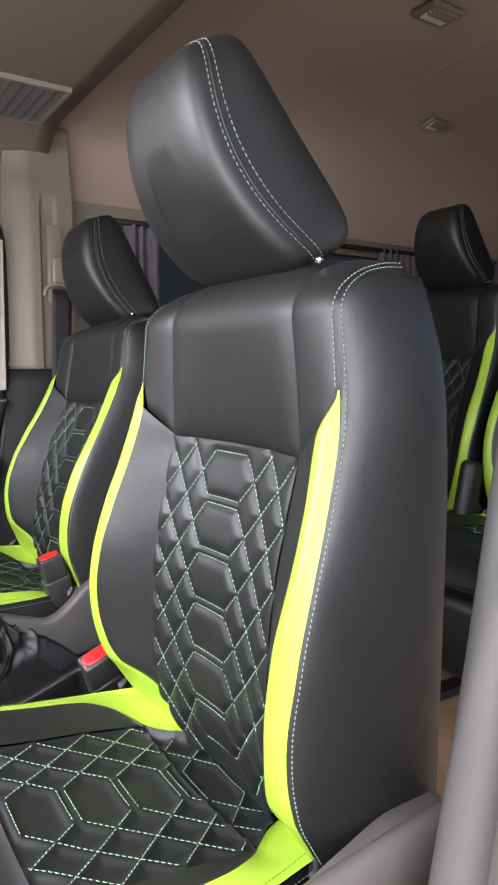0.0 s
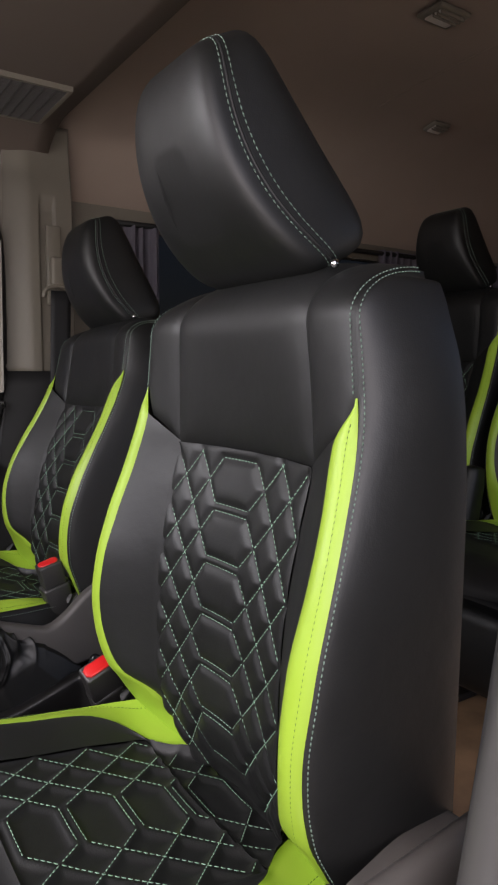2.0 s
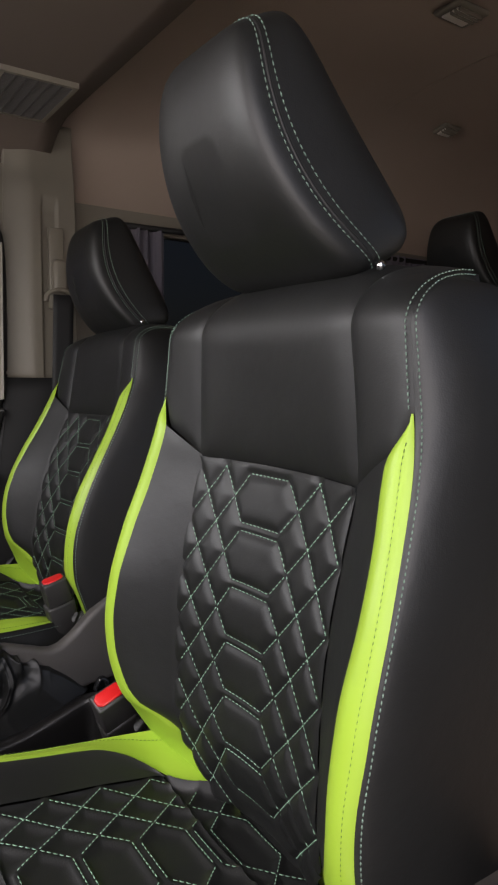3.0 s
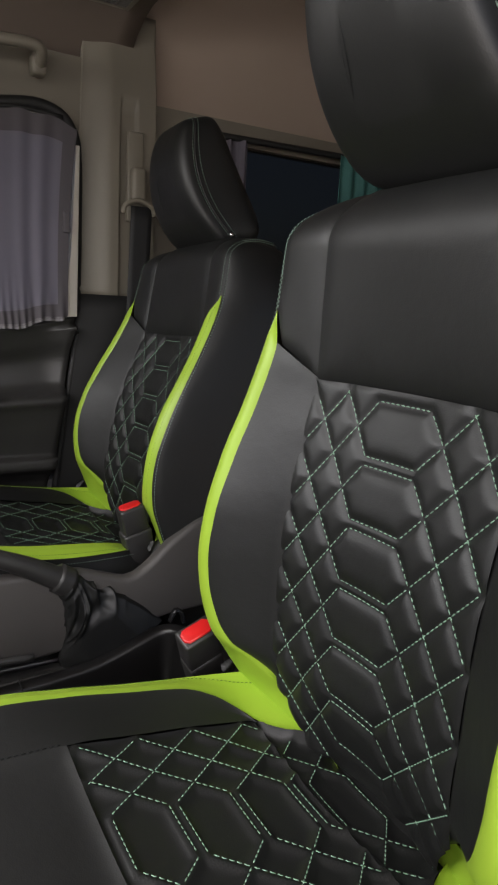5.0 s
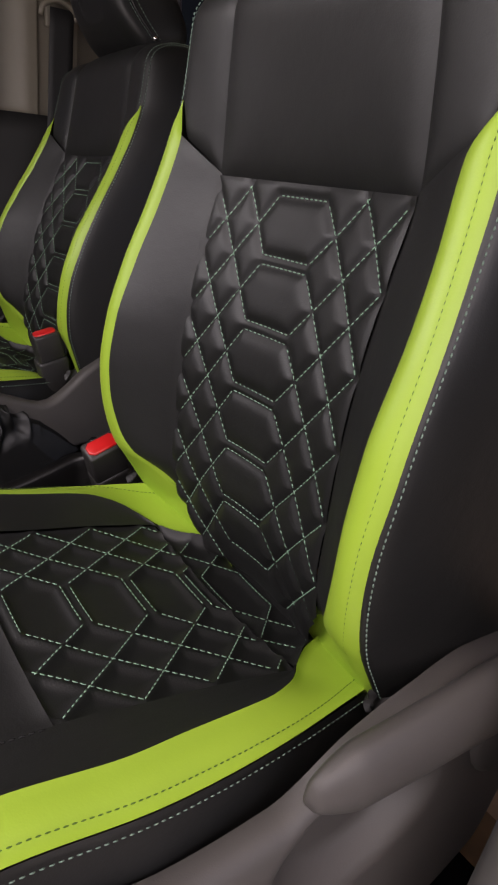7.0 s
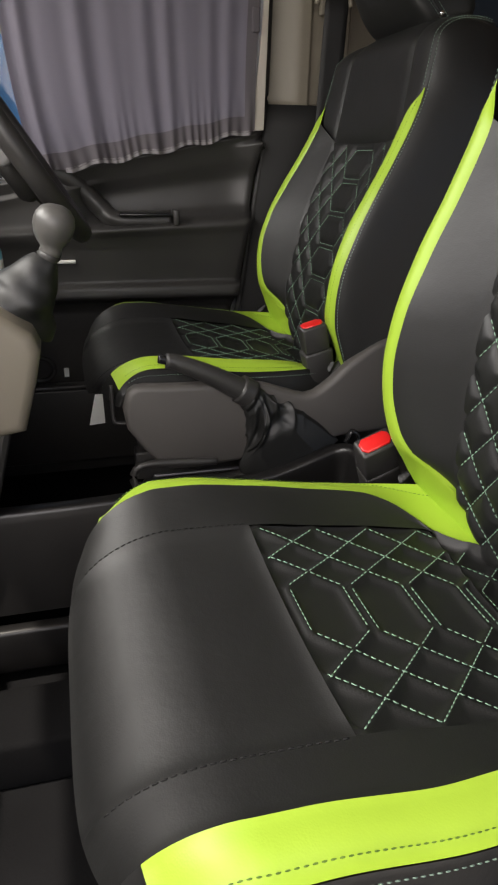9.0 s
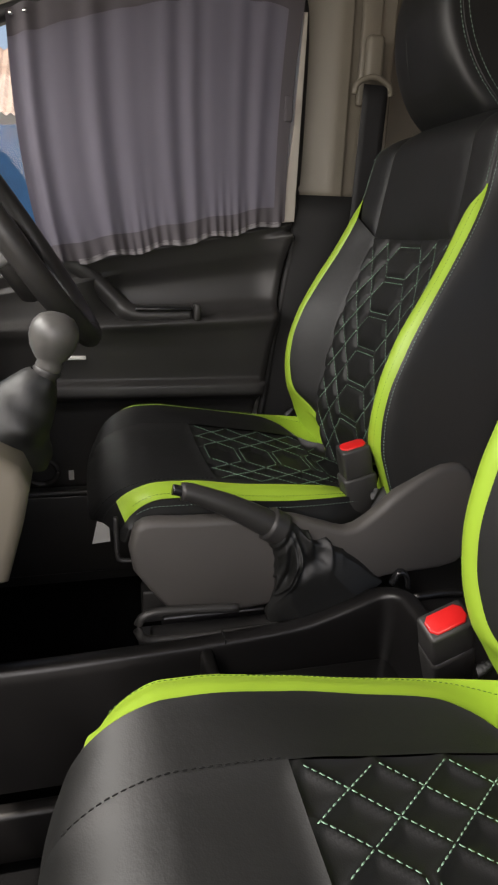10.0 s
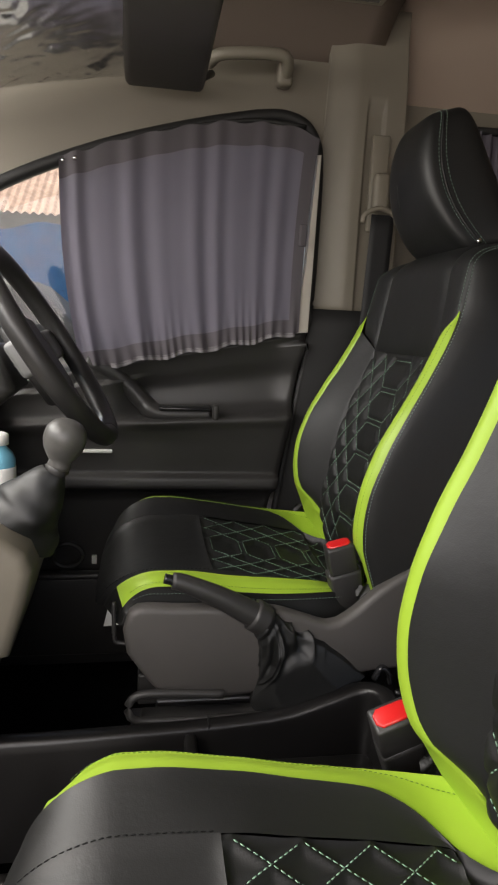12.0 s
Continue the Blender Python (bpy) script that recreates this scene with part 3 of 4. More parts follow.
    part("seam_cord", tube("seam_cord", [head_point(k / 48, 0.02) - (head_point(k / 48, 0.02) - HEAD).normalized() * 0.0012 for k in range(49)], 0.0022, RUBBER, 160, 6), None, head)
    rows = []
    for k0 in (0.15, -0.09):
        row = []
        for k in range(161):
            p = head_point(k / 160, k0)
            nrm = (p - HEAD).normalized()
            row.append((p + nrm * 0.0010, nrm))
        rows.append(row)
    tagged(part("headrest_stitching", stitches("headrest_stitching", rows, DULL_THREAD, r=0.0008), None, head, "pale green double stitching"), kind="stuff")
    for sg in (1, -1):
        part("headrest_post", tube("headrest_post", [(0.470, sg * 0.075, 1.02), (0.467, sg * 0.075, 1.06), (0.462, sg * 0.075, 1.10)], 0.006, STEEL, 8, 12), None, seat, "steel post")
        if sg < 0:
            part("post_button", turned("post_button", [(0.0047, 0), (0.0047, 0.004), (0.0035, 0.006), (0, 0.0065)], CHROME, 14), None, seat, "bright chrome release button").matrix_basis = pose(0.452, sg * 0.128, 1.060, sg * -90)
        part("post_sleeve", box_bm(0.452, 0.482, sg * 0.075 - 0.012, sg * 0.075 + 0.012, 1.046, 1.058, 0.004, 3), GLOSS, seat, "", True)
    # rails below
    for y in (-0.19, 0.19):
        part("seat_rail", box_bm(0.05, 0.44, y - 0.022, y + 0.022, 0.26, 0.285, 0.004), STEEL, seat)
        part("riser", box_bm(0.02, 0.40, y - 0.018, y + 0.018, 0.275, 0.33, 0.004), BLACK, seat)
    seat.matrix_basis = at
    return seat


passenger = build_seat("passenger_seat", "black quilted leatherette front seat with lime green side bands", pose(0, 0.686, 0))
BACK = ("quilted_back", "upper_panel", "back_shell", "shoulder_panel", "side_insert", "lime_back", "outer_side", "headrest", "post_")


def recline(seat, degrees, lean=0.0, tall=1.0, wide=1.0):
    """Tips the backrest and headrest back about the hinge; tall draws out the back and lifts the headrest, wide broadens the back towards the console."""
    turn = pose(0, 0, 0.85, lean) @ pose(0, 0, -0.85) @ pose(0.42, 0, 0.45, 0, degrees)
    grow = pose(0, 0.23 * (1 - wide), 0) @ Matrix.Diagonal((1, wide, tall, 1))
    for ob in seat.children:
        if ob.name.startswith(("headrest", "post_")):
            ob.matrix_basis = turn @ pose(-0.42, 0, -0.45 + 0.60 * (tall - 1)) @ ob.matrix_basis
        elif ob.name.startswith(BACK):
            ob.matrix_basis = turn @ grow @ pose(-0.42, 0, -0.45)


driver = copy_thing(passenger, pose(0.050, 1.536, 0.020))
recline(driver, 11.0, -2.0, wide=1.02)
for ob in driver.children:
    if ob.name.startswith("headrest"):
        ob.matrix_basis = pose(0.005, 0, -0.012) @ ob.matrix_basis
driver.name = "driver_seat"
tagged(driver, "black quilted leatherette driver's seat with lime bands beside the handbrake")
rear_a = copy_thing(passenger, pose(1.185, 1.47, 0.075))
rear_b = copy_thing(passenger, pose(1.185, 0.945, 0.075))
for rear in (rear_a, rear_b):
    rear.name = "rear_seat"
    tagged(rear, "black leatherette rear passenger seat with lime bands and armrest")
    recline(rear, 9.0, tall=1.14)
    part("seat_box", box_bm(-0.02, 0.44, -0.22, 0.22, 0.18, 0.37, 0.03, 4), LEATHER, rear, "black leatherette seat box", True)
    for x in (0.03, 0.38):
        for y in (-0.18, 0.18):
            part("leg", box_bm(x - 0.02, x + 0.02, y - 0.015, y + 0.015, 0.025, 0.20, 0.004), STEEL, rear, "steel leg")
    for y in (-0.18, 0.18):
        part("floor_rail", box_bm(-0.05, 0.48, y - 0.025, y + 0.025, 0.025, 0.045, 0.004), BLACK, rear, "black floor rail")
    arm = part("armrest", box_bm(-0.034, 0.034, -0.024, 0.024, -0.14, 0.09, 0.020, 4), LEATHER, rear, "black padded armrest folded up", True)
    arm.matrix_basis = pose(0.33, -0.268, 0.53, 0, 12, 0)
    part("hinge", turned("hinge", [(0.032, 0), (0.032, 0.006), (0.026, 0.010), (0, 0.011)], BLACK), None, arm).matrix_basis = pose(0, -0.024, -0.10, 90)


def seat_trim(seat, top, low, y):
    outline = [(p.x, p.z) for p in smooth_line([(x, 0, z) for x, z in top], 40)] + [(p.x, p.z) for p in smooth_line([(x, 0, z) for x, z in low], 24)]
    return part("side_shield", slab_bm(outline, "y", y, y + 0.03, 0.010, 4), GREY, seat, "warm grey plastic side shield", True)


seat_trim(driver, [(-0.003, 0.440), (0.013, 0.477), (0.083, 0.477), (0.213, 0.473), (0.273, 0.457), (0.317, 0.445), (0.353, 0.465), (0.393, 0.500), (0.453, 0.537), (0.498, 0.533), (0.522, 0.490)],
          [(0.528, 0.445), (0.505, 0.375), (0.383, 0.360), (0.233, 0.335), (0.083, 0.325), (0.043, 0.350), (0.003, 0.405)], -0.281)
shield_top = knots((-0.06, 0.40), (-0.045, 0.455), (-0.02, 0.474), (0.10, 0.452), (0.18, 0.438), (0.26, 0.446), (0.33, 0.485), (0.39, 0.507), (0.45, 0.522), (0.505, 0.522), (0.53, 0.49), (0.54, 0.44))
shield_low = knots((-0.06, 0.37), (-0.04, 0.30), (0.0, 0.235), (0.15, 0.205), (0.35, 0.215), (0.50, 0.28), (0.54, 0.40))


def shield(u, v):
    """The passenger seat's side shield, hollowed under the lever's tip."""
    x = -0.06 + 0.60 * u
    z = shield_low(x) + (shield_top(x) - shield_low(x)) * v
    edge = min(v, 1 - v) * (shield_top(x) - shield_low(x))
    y = -0.277 + 0.014 * math.exp(-edge / 0.006) - 0.004 * math.sin(math.pi * v)
    g = max(0.0, 1 - ((x - 0.332) / 0.085) ** 2 - ((z - 0.412 - (x - 0.332) * 0.2) / 0.050) ** 2)
    return (x, y + 0.026 * min(1.0, g * 1.7) ** 1.2, z)


nu, nv = 110, 50
part("side_shield", mesh_of("side_shield", [shield(i / nu, j / nv) for i in range(nu + 1) for j in range(nv + 1)] + [Vector(shield(i / nu, j / nv)) + Vector((0, 0.012, 0)) for i in range(nu + 1) for j in (0, nv)],
     [(i * (nv + 1) + j, (i + 1) * (nv + 1) + j, (i + 1) * (nv + 1) + j + 1, i * (nv + 1) + j + 1) for i in range(nu) for j in range(nv)]
     + [((nu + 1) * (nv + 1) + i * 2 + k, i * (nv + 1) + k * nv, (i + 1) * (nv + 1) + k * nv, (nu + 1) * (nv + 1) + i * 2 + 2 + k) for i in range(nu) for k in (0, 1)], GREY), None, passenger, "warm grey plastic side shield hollowed under the lever")
part("recliner_cap", turned("recliner_cap", [(0.052, 0), (0.052, 0.008), (0.046, 0.014), (0.0, 0.015)], GREY), None, passenger, "round grey recliner cap").matrix_basis = pose(0.50, -0.274, 0.445, 90)
part("recliner_lever", tube("recliner_lever", [(0.254, -0.292, 0.500), (0.270, -0.294, 0.502), (0.32, -0.296, 0.506), (0.39, -0.295, 0.508), (0.46, -0.292, 0.508), (0.52, -0.284, 0.502)], lambda t: 0.002 + 0.013 * min(1, t * 7) ** 0.5 + 0.006 * t, GREY, 48, 20, flat=1.75), None, passenger, "warm grey reclining lever")

# ---- cab structure ----
floor = tagged(new("floor", mesh_of("floor", [(-1.4, 0.2, 0), (0.72, 0.2, 0), (0.72, 2.05, 0), (-1.4, 2.05, 0), (-1.4, 0.2, -0.06), (0.72, 0.2, -0.06), (0.72, 2.05, -0.06), (-1.4, 2.05, -0.06)],
               [(0, 1, 2, 3), (4, 7, 6, 5), (0, 4, 5, 1), (1, 5, 6, 2), (2, 6, 7, 3), (3, 7, 4, 0)], CARPET, False)), "black cab floor mat", "floor", kind="structure")

def ring_slab(name, outer, inner, lo, hi, mat, axis="y"):
    """A wall with an opening: the two outlines have the same number of points."""
    put = {"x": lambda p, h: (h, p[0], p[1]), "y": lambda p, h: (p[0], h, p[1]), "z": lambda p, h: (p[0], p[1], h)}[axis]
    n = len(outer)
    verts = [put(p, h) for h in (lo, hi) for p in outer] + [put(p, h) for h in (lo, hi) for p in inner]
    faces = []
    for i in range(n):
        j = (i + 1) % n
        faces += [(i, j, 2 * n + j, 2 * n + i), (n + i, 3 * n + i, 3 * n + j, n + j), (i, n + i, n + j, j), (2 * n + i, 2 * n + j, 3 * n + j, 3 * n + i)]
    return mesh_of(name, verts, faces, mat, False)


def around(points, n):
    """n points evenly round a closed smooth outline of (a, b) pairs."""
    p = [*points, points[0]]
    return [(q.x, q.y) for q in smooth_line([(a, b, 0) for a, b in p], n + 1)[:-1]]


def sheet(name, f, nu, nv, mat, thick=0.0):
    """A sheet f(u, v), u and v from 0 to 1; thick adds a second skin along the normal."""
    g = [[Vector(f(i / nu, j / nv)) for j in range(nv + 1)] for i in range(nu + 1)]
    verts = [q for row in g for q in row]
    w = nv + 1
    faces = [(i * w + j, (i + 1) * w + j, (i + 1) * w + j + 1, i * w + j + 1) for i in range(nu) for j in range(nv)]
    if thick:
        base = len(verts)
        for i in range(nu + 1):
            for j in range(nv + 1):
                du = g[min(i + 1, nu)][j] - g[max(i - 1, 0)][j]
                dv = g[i][min(j + 1, nv)] - g[i][max(j - 1, 0)]
                verts.append(g[i][j] + du.cross(dv).normalized() * thick)
        faces += [tuple(base + k for k in q[::-1]) for q in faces]
        edge = [(i * w, (i + 1) * w) for i in range(nu)] + [((i + 1) * w + nv, i * w + nv) for i in range(nu)] + [(j + 1, j) for j in range(nv)] + [(nu * w + j, nu * w + j + 1) for j in range(nv)]
        faces += [(b, a, base + a, base + b) for a, b in edge]
    return mesh_of(name, verts, faces, mat)


def setting(name, data, label, category):
    ob = new(name, data)
    return tagged(ob, label, category, kind="structure")


def bm_mesh(name, bm, mat, smooth=False):
    me = bpy.data.meshes.new(name)
    bmesh.ops.recalc_face_normals(bm, faces=bm.faces)
    bm.to_mesh(me)
    bm.free()
    me.materials.append(mat)
    if smooth:
        me.shade_smooth()
    return me


# driver's side: the opening of the window in (x, z)
WINDOW = [(-0.62, 0.94), (-0.45, 1.065), (-0.232, 1.190), (-0.05, 1.268), (0.122, 1.322), (0.30, 1.364), (0.39, 1.372), (0.445, 1.345), (0.466, 1.28), (0.468, 1.10), (0.464, 0.93), (0.458, 0.888), (0.30, 0.855), (0.10, 0.812), (-0.05, 0.780), (-0.30, 0.73), (-0.60, 0.68), (-0.66, 0.76)]
hole = around(WINDOW, 72)
# the panel above and round the window, in beige
right_wall = setting("wall_right_front", ring_slab("wall_right_front", [(max(-1.2, min(0.60, 0.06 + (x - 0.06) * 2.2)), max(0.62, min(1.50, 1.02 + (z - 1.02) * 2.2))) for x, z in hole], hole, 1.966, 2.03, BEIGE), "beige moulded trim round the driver's window", "wall")
seal_pts = [(x, 1.948, z) for x, z in around(WINDOW, 60)]
setting("window_seal", tube("window_seal", seal_pts + [seal_pts[0]], 0.014, RUBBER, 200, 8), "black rubber seal round the driver's window", "window seal")
win = setting("window_1", mesh_of("window_1", [(x, 1.99, z) for x, z in hole], [tuple(range(len(hole)))], GLASS, False), "driver's side window glass behind a curtain", "window")
win.visible_shadow = False

# door panel, one moulding with ledges
door_y = knots((0.02, 1.958), (0.30, 1.955), (0.46, 1.950), (0.487, 1.930), (0.508, 1.892), (0.532, 1.894), (0.540, 1.908), (0.60, 1.904), (0.66, 1.895), (0.690, 1.886), (0.702, 1.892), (0.709, 1.925), (0.74, 1.950), (0.80, 1.957), (0.86, 1.942), (0.92, 1.930))
def door_sheet(u, v):
    x = -1.0 + 1.46 * u
    top = 0.885 + (x - 0.46) * 0.205
    z = 0.02 + (top - 0.02) * v
    rear = max(0.0, 0.885 - z) * 0.155
    x2 = x - rear * max(0, u)
    zz = z if z < 0.62 else 0.62 + (z - 0.62) * (0.92 - 0.62) / (top - 0.62)
    y = door_y(zz)
    if 0.70 < zz < 0.9 and x2 > 0.38:
        y -= 0.03 * ((x2 - 0.38) / 0.08) ** 2
    if zz > 0.66 and x2 < 0.09:
        f = min(1, (0.09 - x2) / 0.10)
        y = y + (1.895 - y) * f * f * (3 - 2 * f) * (0.75 if zz < 0.86 else 0.35)
    return (x2, y, z)
door = thing("door_1", "closed black plastic driver's door with moulded armrest", "door", kind="structure")
part("door_panel", sheet("door_panel", door_sheet, 90, 160, BLACK, -0.02), None, door)
part("pull_handle", box_bm(0.236, 0.250, 1.880, 1.905, 0.676, 0.712, 0.004, 3), BLACK, door, "", True)
part("switch_panel", box_bm(0.11, 0.232, 1.886, 1.91, 0.696, 0.7045, 0.003), GLOSS, door, "black window switch panel", True)
part("armrest_edge", tube("armrest_edge", [(-0.06, 1.936, 0.800), (0.0, 1.939, 0.778), (0.035, 1.942, 0.748), (0.075, 1.935, 0.708), (0.104, 1.919, 0.686), (0.17, 1.915, 0.684), (0.232, 1.915, 0.686)], 0.022, BLACK, 60, 20), None, door)
# Thin pale strip on the door below the armrest.
part("pale_strip", box_bm(-0.068, 0.004, 1.896, 1.908, 0.590, 0.598, 0.002), LABEL, door, "pale strip under the armrest", True)
part("pocket_ring", tube("pocket_ring", [(-0.105 + 0.036 * math.cos(math.pi * k / 10), 1.948, 0.318 + 0.030 * math.sin(math.pi * k / 10)) for k in range(21)], 0.007, BLACK, 60, 10), None, door)
part("pocket_front", box_bm(-0.55, 0.19, 1.905, 1.925, 0.07, 0.276, 0.008, 3), BLACK, door, "black door pocket", True)
part("pocket_lip", box_bm(-0.55, 0.19, 1.898, 1.930, 0.272, 0.288, 0.006, 3), BLACK, door, "", True)
part("pocket_end", box_bm(0.175, 0.192, 1.910, 1.958, 0.07, 0.280, 0.006, 3), BLACK, door, "", True)
part("sticker", box_bm(-0.046, -0.034, 1.945, 1.953, 0.296, 0.318, 0.001), LABEL, door, "small white sticker")
part("door_seal", tube("door_seal", [(0.478, 1.945, 0.90), (0.462, 1.945, 0.80), (0.425, 1.945, 0.55), (0.385, 1.945, 0.25), (0.36, 1.945, 0.05)], 0.009, RUBBER, 30, 8), None, door)

# curtain on the driver's window
curtain_top = knots((0.0, 1.240), (0.2, 1.280), (0.4, 1.314), (0.65, 1.342), (0.85, 1.346), (1.0, 1.326))


def curtain_sheet(u, v, x0=-0.115, x1=0.460):
    lean = 0.05 * (1 - u) * (1 - v) ** 2.4
    x = x0 + (x1 - x0) * u + lean - 0.022 * u ** 4 * (1 - v) - 0.008 * (u ** 6) * math.sin(math.pi * v)
    bottom = 0.784 + 0.106 * u
    top = curtain_top(u)
    z = bottom + (top - bottom) * v
    fold = math.sin(u * 62 + 1.5 * math.sin(u * 9)) * (0.55 + 0.45 * math.sin(u * 23 + 1))
    amp = 0.0125 * (1 - 0.66 * min(1, u * 1.35)) * (1 - 0.30 * v)
    ruff = 0.004 * math.sin(u * 150 + 3 * math.sin(u * 17)) * math.exp(-v * 14)
    return (x, 1.915 + amp * fold + ruff, z + 0.004 * math.sin(u * 31) * math.exp(-v * 9) + 0.003 * math.sin(u * 43) * v ** 8)
curtain = thing("curtain", "grey violet cloth curtain drawn across the driver's window", "curtain")
part("cloth", sheet("cloth", lambda u, v: curtain_sheet(u, v), 260, 40, CURTAIN), None, curtain)
def hem(u, v, v0, v1):
    p = curtain_sheet(u, v0 + (v1 - v0) * v)
    return (p[0], p[1] - 0.0025, p[2])
part("top_hem", sheet("top_hem", lambda u, v: hem(u, v, 0.90, 1.0), 200, 6, HEM), None, curtain, "darker top hem")
part("bottom_hem", sheet("bottom_hem", lambda u, v: hem(u, v, 0.0, 0.075), 260, 6, HEM), None, curtain, "gathered darker bottom hem")
part("side_hem", sheet("side_hem", lambda u, v: hem(0.945 + 0.055 * u, v, 0.02, 0.97), 8, 40, HEM), None, curtain, "darker side hem")
part("bottom_piping", sheet("bottom_piping", lambda u, v: hem(0.12 + 0.86 * u, v, -0.012, 0.010), 240, 4, PIPING), None, curtain, "pale gathered edge")
part("curtain_rail", tube("curtain_rail", [(-0.112, 1.930, 1.240), (0.12, 1.930, 1.316), (0.30, 1.930, 1.352), (0.43, 1.930, 1.350)], 0.005, RUBBER, 24, 8), None, curtain)
for x, z in ((-0.105, 1.232), (-0.08, 1.238)):
    part("curtain_hook", turned("curtain_hook", [(0.004, 0), (0.005, 0.003), (0.003, 0.006)], CHROME, 10), None, curtain).matrix_basis = pose(x, 1.905, z, 90)
part("tie_strap", box_bm(0.424, 0.442, 1.903, 1.913, 1.085, 1.135, 0.004, 3), HEM, curtain)
setting("window_channel", bm_mesh("window_channel", slab_bm([(0.428, 0.885), (0.462, 0.888), (0.468, 1.29), (0.459, 1.29), (0.447, 1.05)], "y", 1.918, 1.94, 0.002), LIT_BEIGE), "beige edge of the window frame, paled for the light on it", "trim")

# B pillar on the driver's side
def pillar_front(u, v):
    z = 0.94 + 0.68 * v
    x = 0.478 + 0.19 * u + (0.012 * (1 - u)) * max(0, v - 0.55) / 0.45
    fade = 1 - 0.7 * min(1, max(0, v - 0.60) / 0.30) ** 2
    y = 1.963 - 0.030 * fade * (3 - 2 * min(1, u * 2.5)) * min(1, u * 2.5) ** 2
    if 0.50 < u < 0.74 and v < 0.68:
        y += 0.012
    return (x, y, z)
setting("pillar_right", sheet("pillar_right", pillar_front, 50, 40, BEIGE, -0.02), "beige plastic pillar trim behind the driver's door", "pillar")
setting("pillar_right_lower", sheet("pillar_right_lower", lambda u, v: (0.36 + 0.11 * v + 0.22 * u, 1.94 - 0.03 * math.sin(math.pi * min(1, u * 1.6) / 2), 0.0 + 0.945 * v), 20, 20, SHADE_TRIM, -0.02), "black plastic lower pillar trim", "pillar")
belt = thing("seat_belt", "black seat belt hanging from a beige adjustable guide", "seat belt")
part("height_adjuster", box_bm(0.590, 0.628, 1.885, 1.912, 1.175, 1.258, 0.010, 3), BEIGE, belt, "beige plastic height adjuster", True)
part("adjuster_slot", box_bm(0.588, 0.630, 1.918, 1.934, 1.13, 1.345, 0.004, 2), BEIGE, belt, "", True)
part("belt_guide", tube("belt_guide", [(0.566, 1.885, 1.145), (0.572, 1.883, 1.165), (0.605, 1.882, 1.178), (0.640, 1.883, 1.165), (0.648, 1.885, 1.145)], 0.006, BEIGE, 24, 10), None, belt, "beige belt guide loop")
part("webbing", sheet("webbing", lambda u, v: (0.578 + 0.055 * u - 0.03 * v + 0.01, 1.888 - 0.02 * v, 1.165 - 0.70 * v), 4, 20, WEBBING, 0.002), None, belt)

# headliner of the cab and the roof behind
def cab_roof(u, v):
    y = 0.20 + 1.86 * u
    side = abs(u - 0.5) * 2
    return (-0.55 + 1.16 * v, y, 1.60 - 0.16 * max(0, side - 0.72) ** 2 / 0.28 ** 2 - 0.10 * max(0, 0.35 - v) ** 2 / 0.1225)
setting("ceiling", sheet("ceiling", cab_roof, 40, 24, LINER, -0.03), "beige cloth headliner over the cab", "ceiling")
def rear_roof(u, v):
    a = -math.pi / 2 + math.pi * u
    c, s = math.cos(a), math.sin(a)
    y = 1.12 + 0.90 * math.copysign(abs(s) ** 0.55, s)
    z = 1.38 + 0.44 * c ** 0.55 if c > 1e-6 else 1.38
    return (0.612 + 4.2 * v, y, z)
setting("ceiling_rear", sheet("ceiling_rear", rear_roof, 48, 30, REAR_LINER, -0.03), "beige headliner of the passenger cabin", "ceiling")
def step_face(u, v):
    y0 = 0.20 + 1.86 * u
    side = abs(u - 0.5) * 2
    z0 = 1.60 - 0.16 * max(0, side - 0.72) ** 2 / 0.28 ** 2
    return (0.609, y0, z0 + 0.004 + 0.30 * v)
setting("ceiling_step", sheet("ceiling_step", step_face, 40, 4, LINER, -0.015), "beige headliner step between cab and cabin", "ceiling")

vent = thing("ceiling_vent", "beige louvred air vent in the cab ceiling", "air vent")
part("frame", ring_slab("frame", [(0.395, 1.615), (0.565, 1.615), (0.565, 1.865), (0.395, 1.865)], [(0.405, 1.625), (0.555, 1.625), (0.555, 1.855), (0.405, 1.855)], 1.588, 1.602, BEIGE, "z"), None, vent)
part("backing", box_bm(0.405, 0.555, 1.625, 1.855, 1.598, 1.601, 0), BLACK, vent)
slat_me = bm_mesh("slat", box_bm(0.405, 0.555, -0.0022, 0.0022, -0.004, 0.003, 0.0008, 1), GREY)
for k in range(24):
    part("slat", slat_me, None, vent).matrix_basis = pose(0, 1.632 + k * 0.0095, 1.592, 20)
bar_me = bm_mesh("bar", box_bm(-0.002, 0.002, 1.625, 1.855, 1.588, 1.594, 0), GREY)
for k in range(5):
    part("bar", bar_me, None, vent).matrix_basis = pose(0.43 + 0.025 * k, 0, 0)

def roof_lamp(at, sx, sy):
    t = thing("roof_lamp", "small beige ceiling lamp in the cabin roof", "ceiling lamp", at=at)
    part("bezel", box_bm(-sx, sx, -sy, sy, -0.012, 0.0, 0.006, 3), BEIGE, t, "", True)
    part("lens", box_bm(-sx * 0.7, sx * 0.7, -sy * 0.7, sy * 0.7, -0.016, -0.010, 0.003), LENS, t, "milky lens", True)
    for k in (-1, 0, 1):
        part("louvre", box_bm(-sx * 0.75, sx * 0.75, -sy * 0.72 + 0.3 * sy * (k + 1), -sy * 0.6 + 0.3 * sy * (k + 1), -0.022, -0.012, 0.002), BEIGE, t)
    return t
roof_lamp(pose(1.87, 1.68, 1.787, -12), 0.04, 0.03)
roof_lamp(pose(1.35, 1.21, 1.815), 0.055, 0.04)

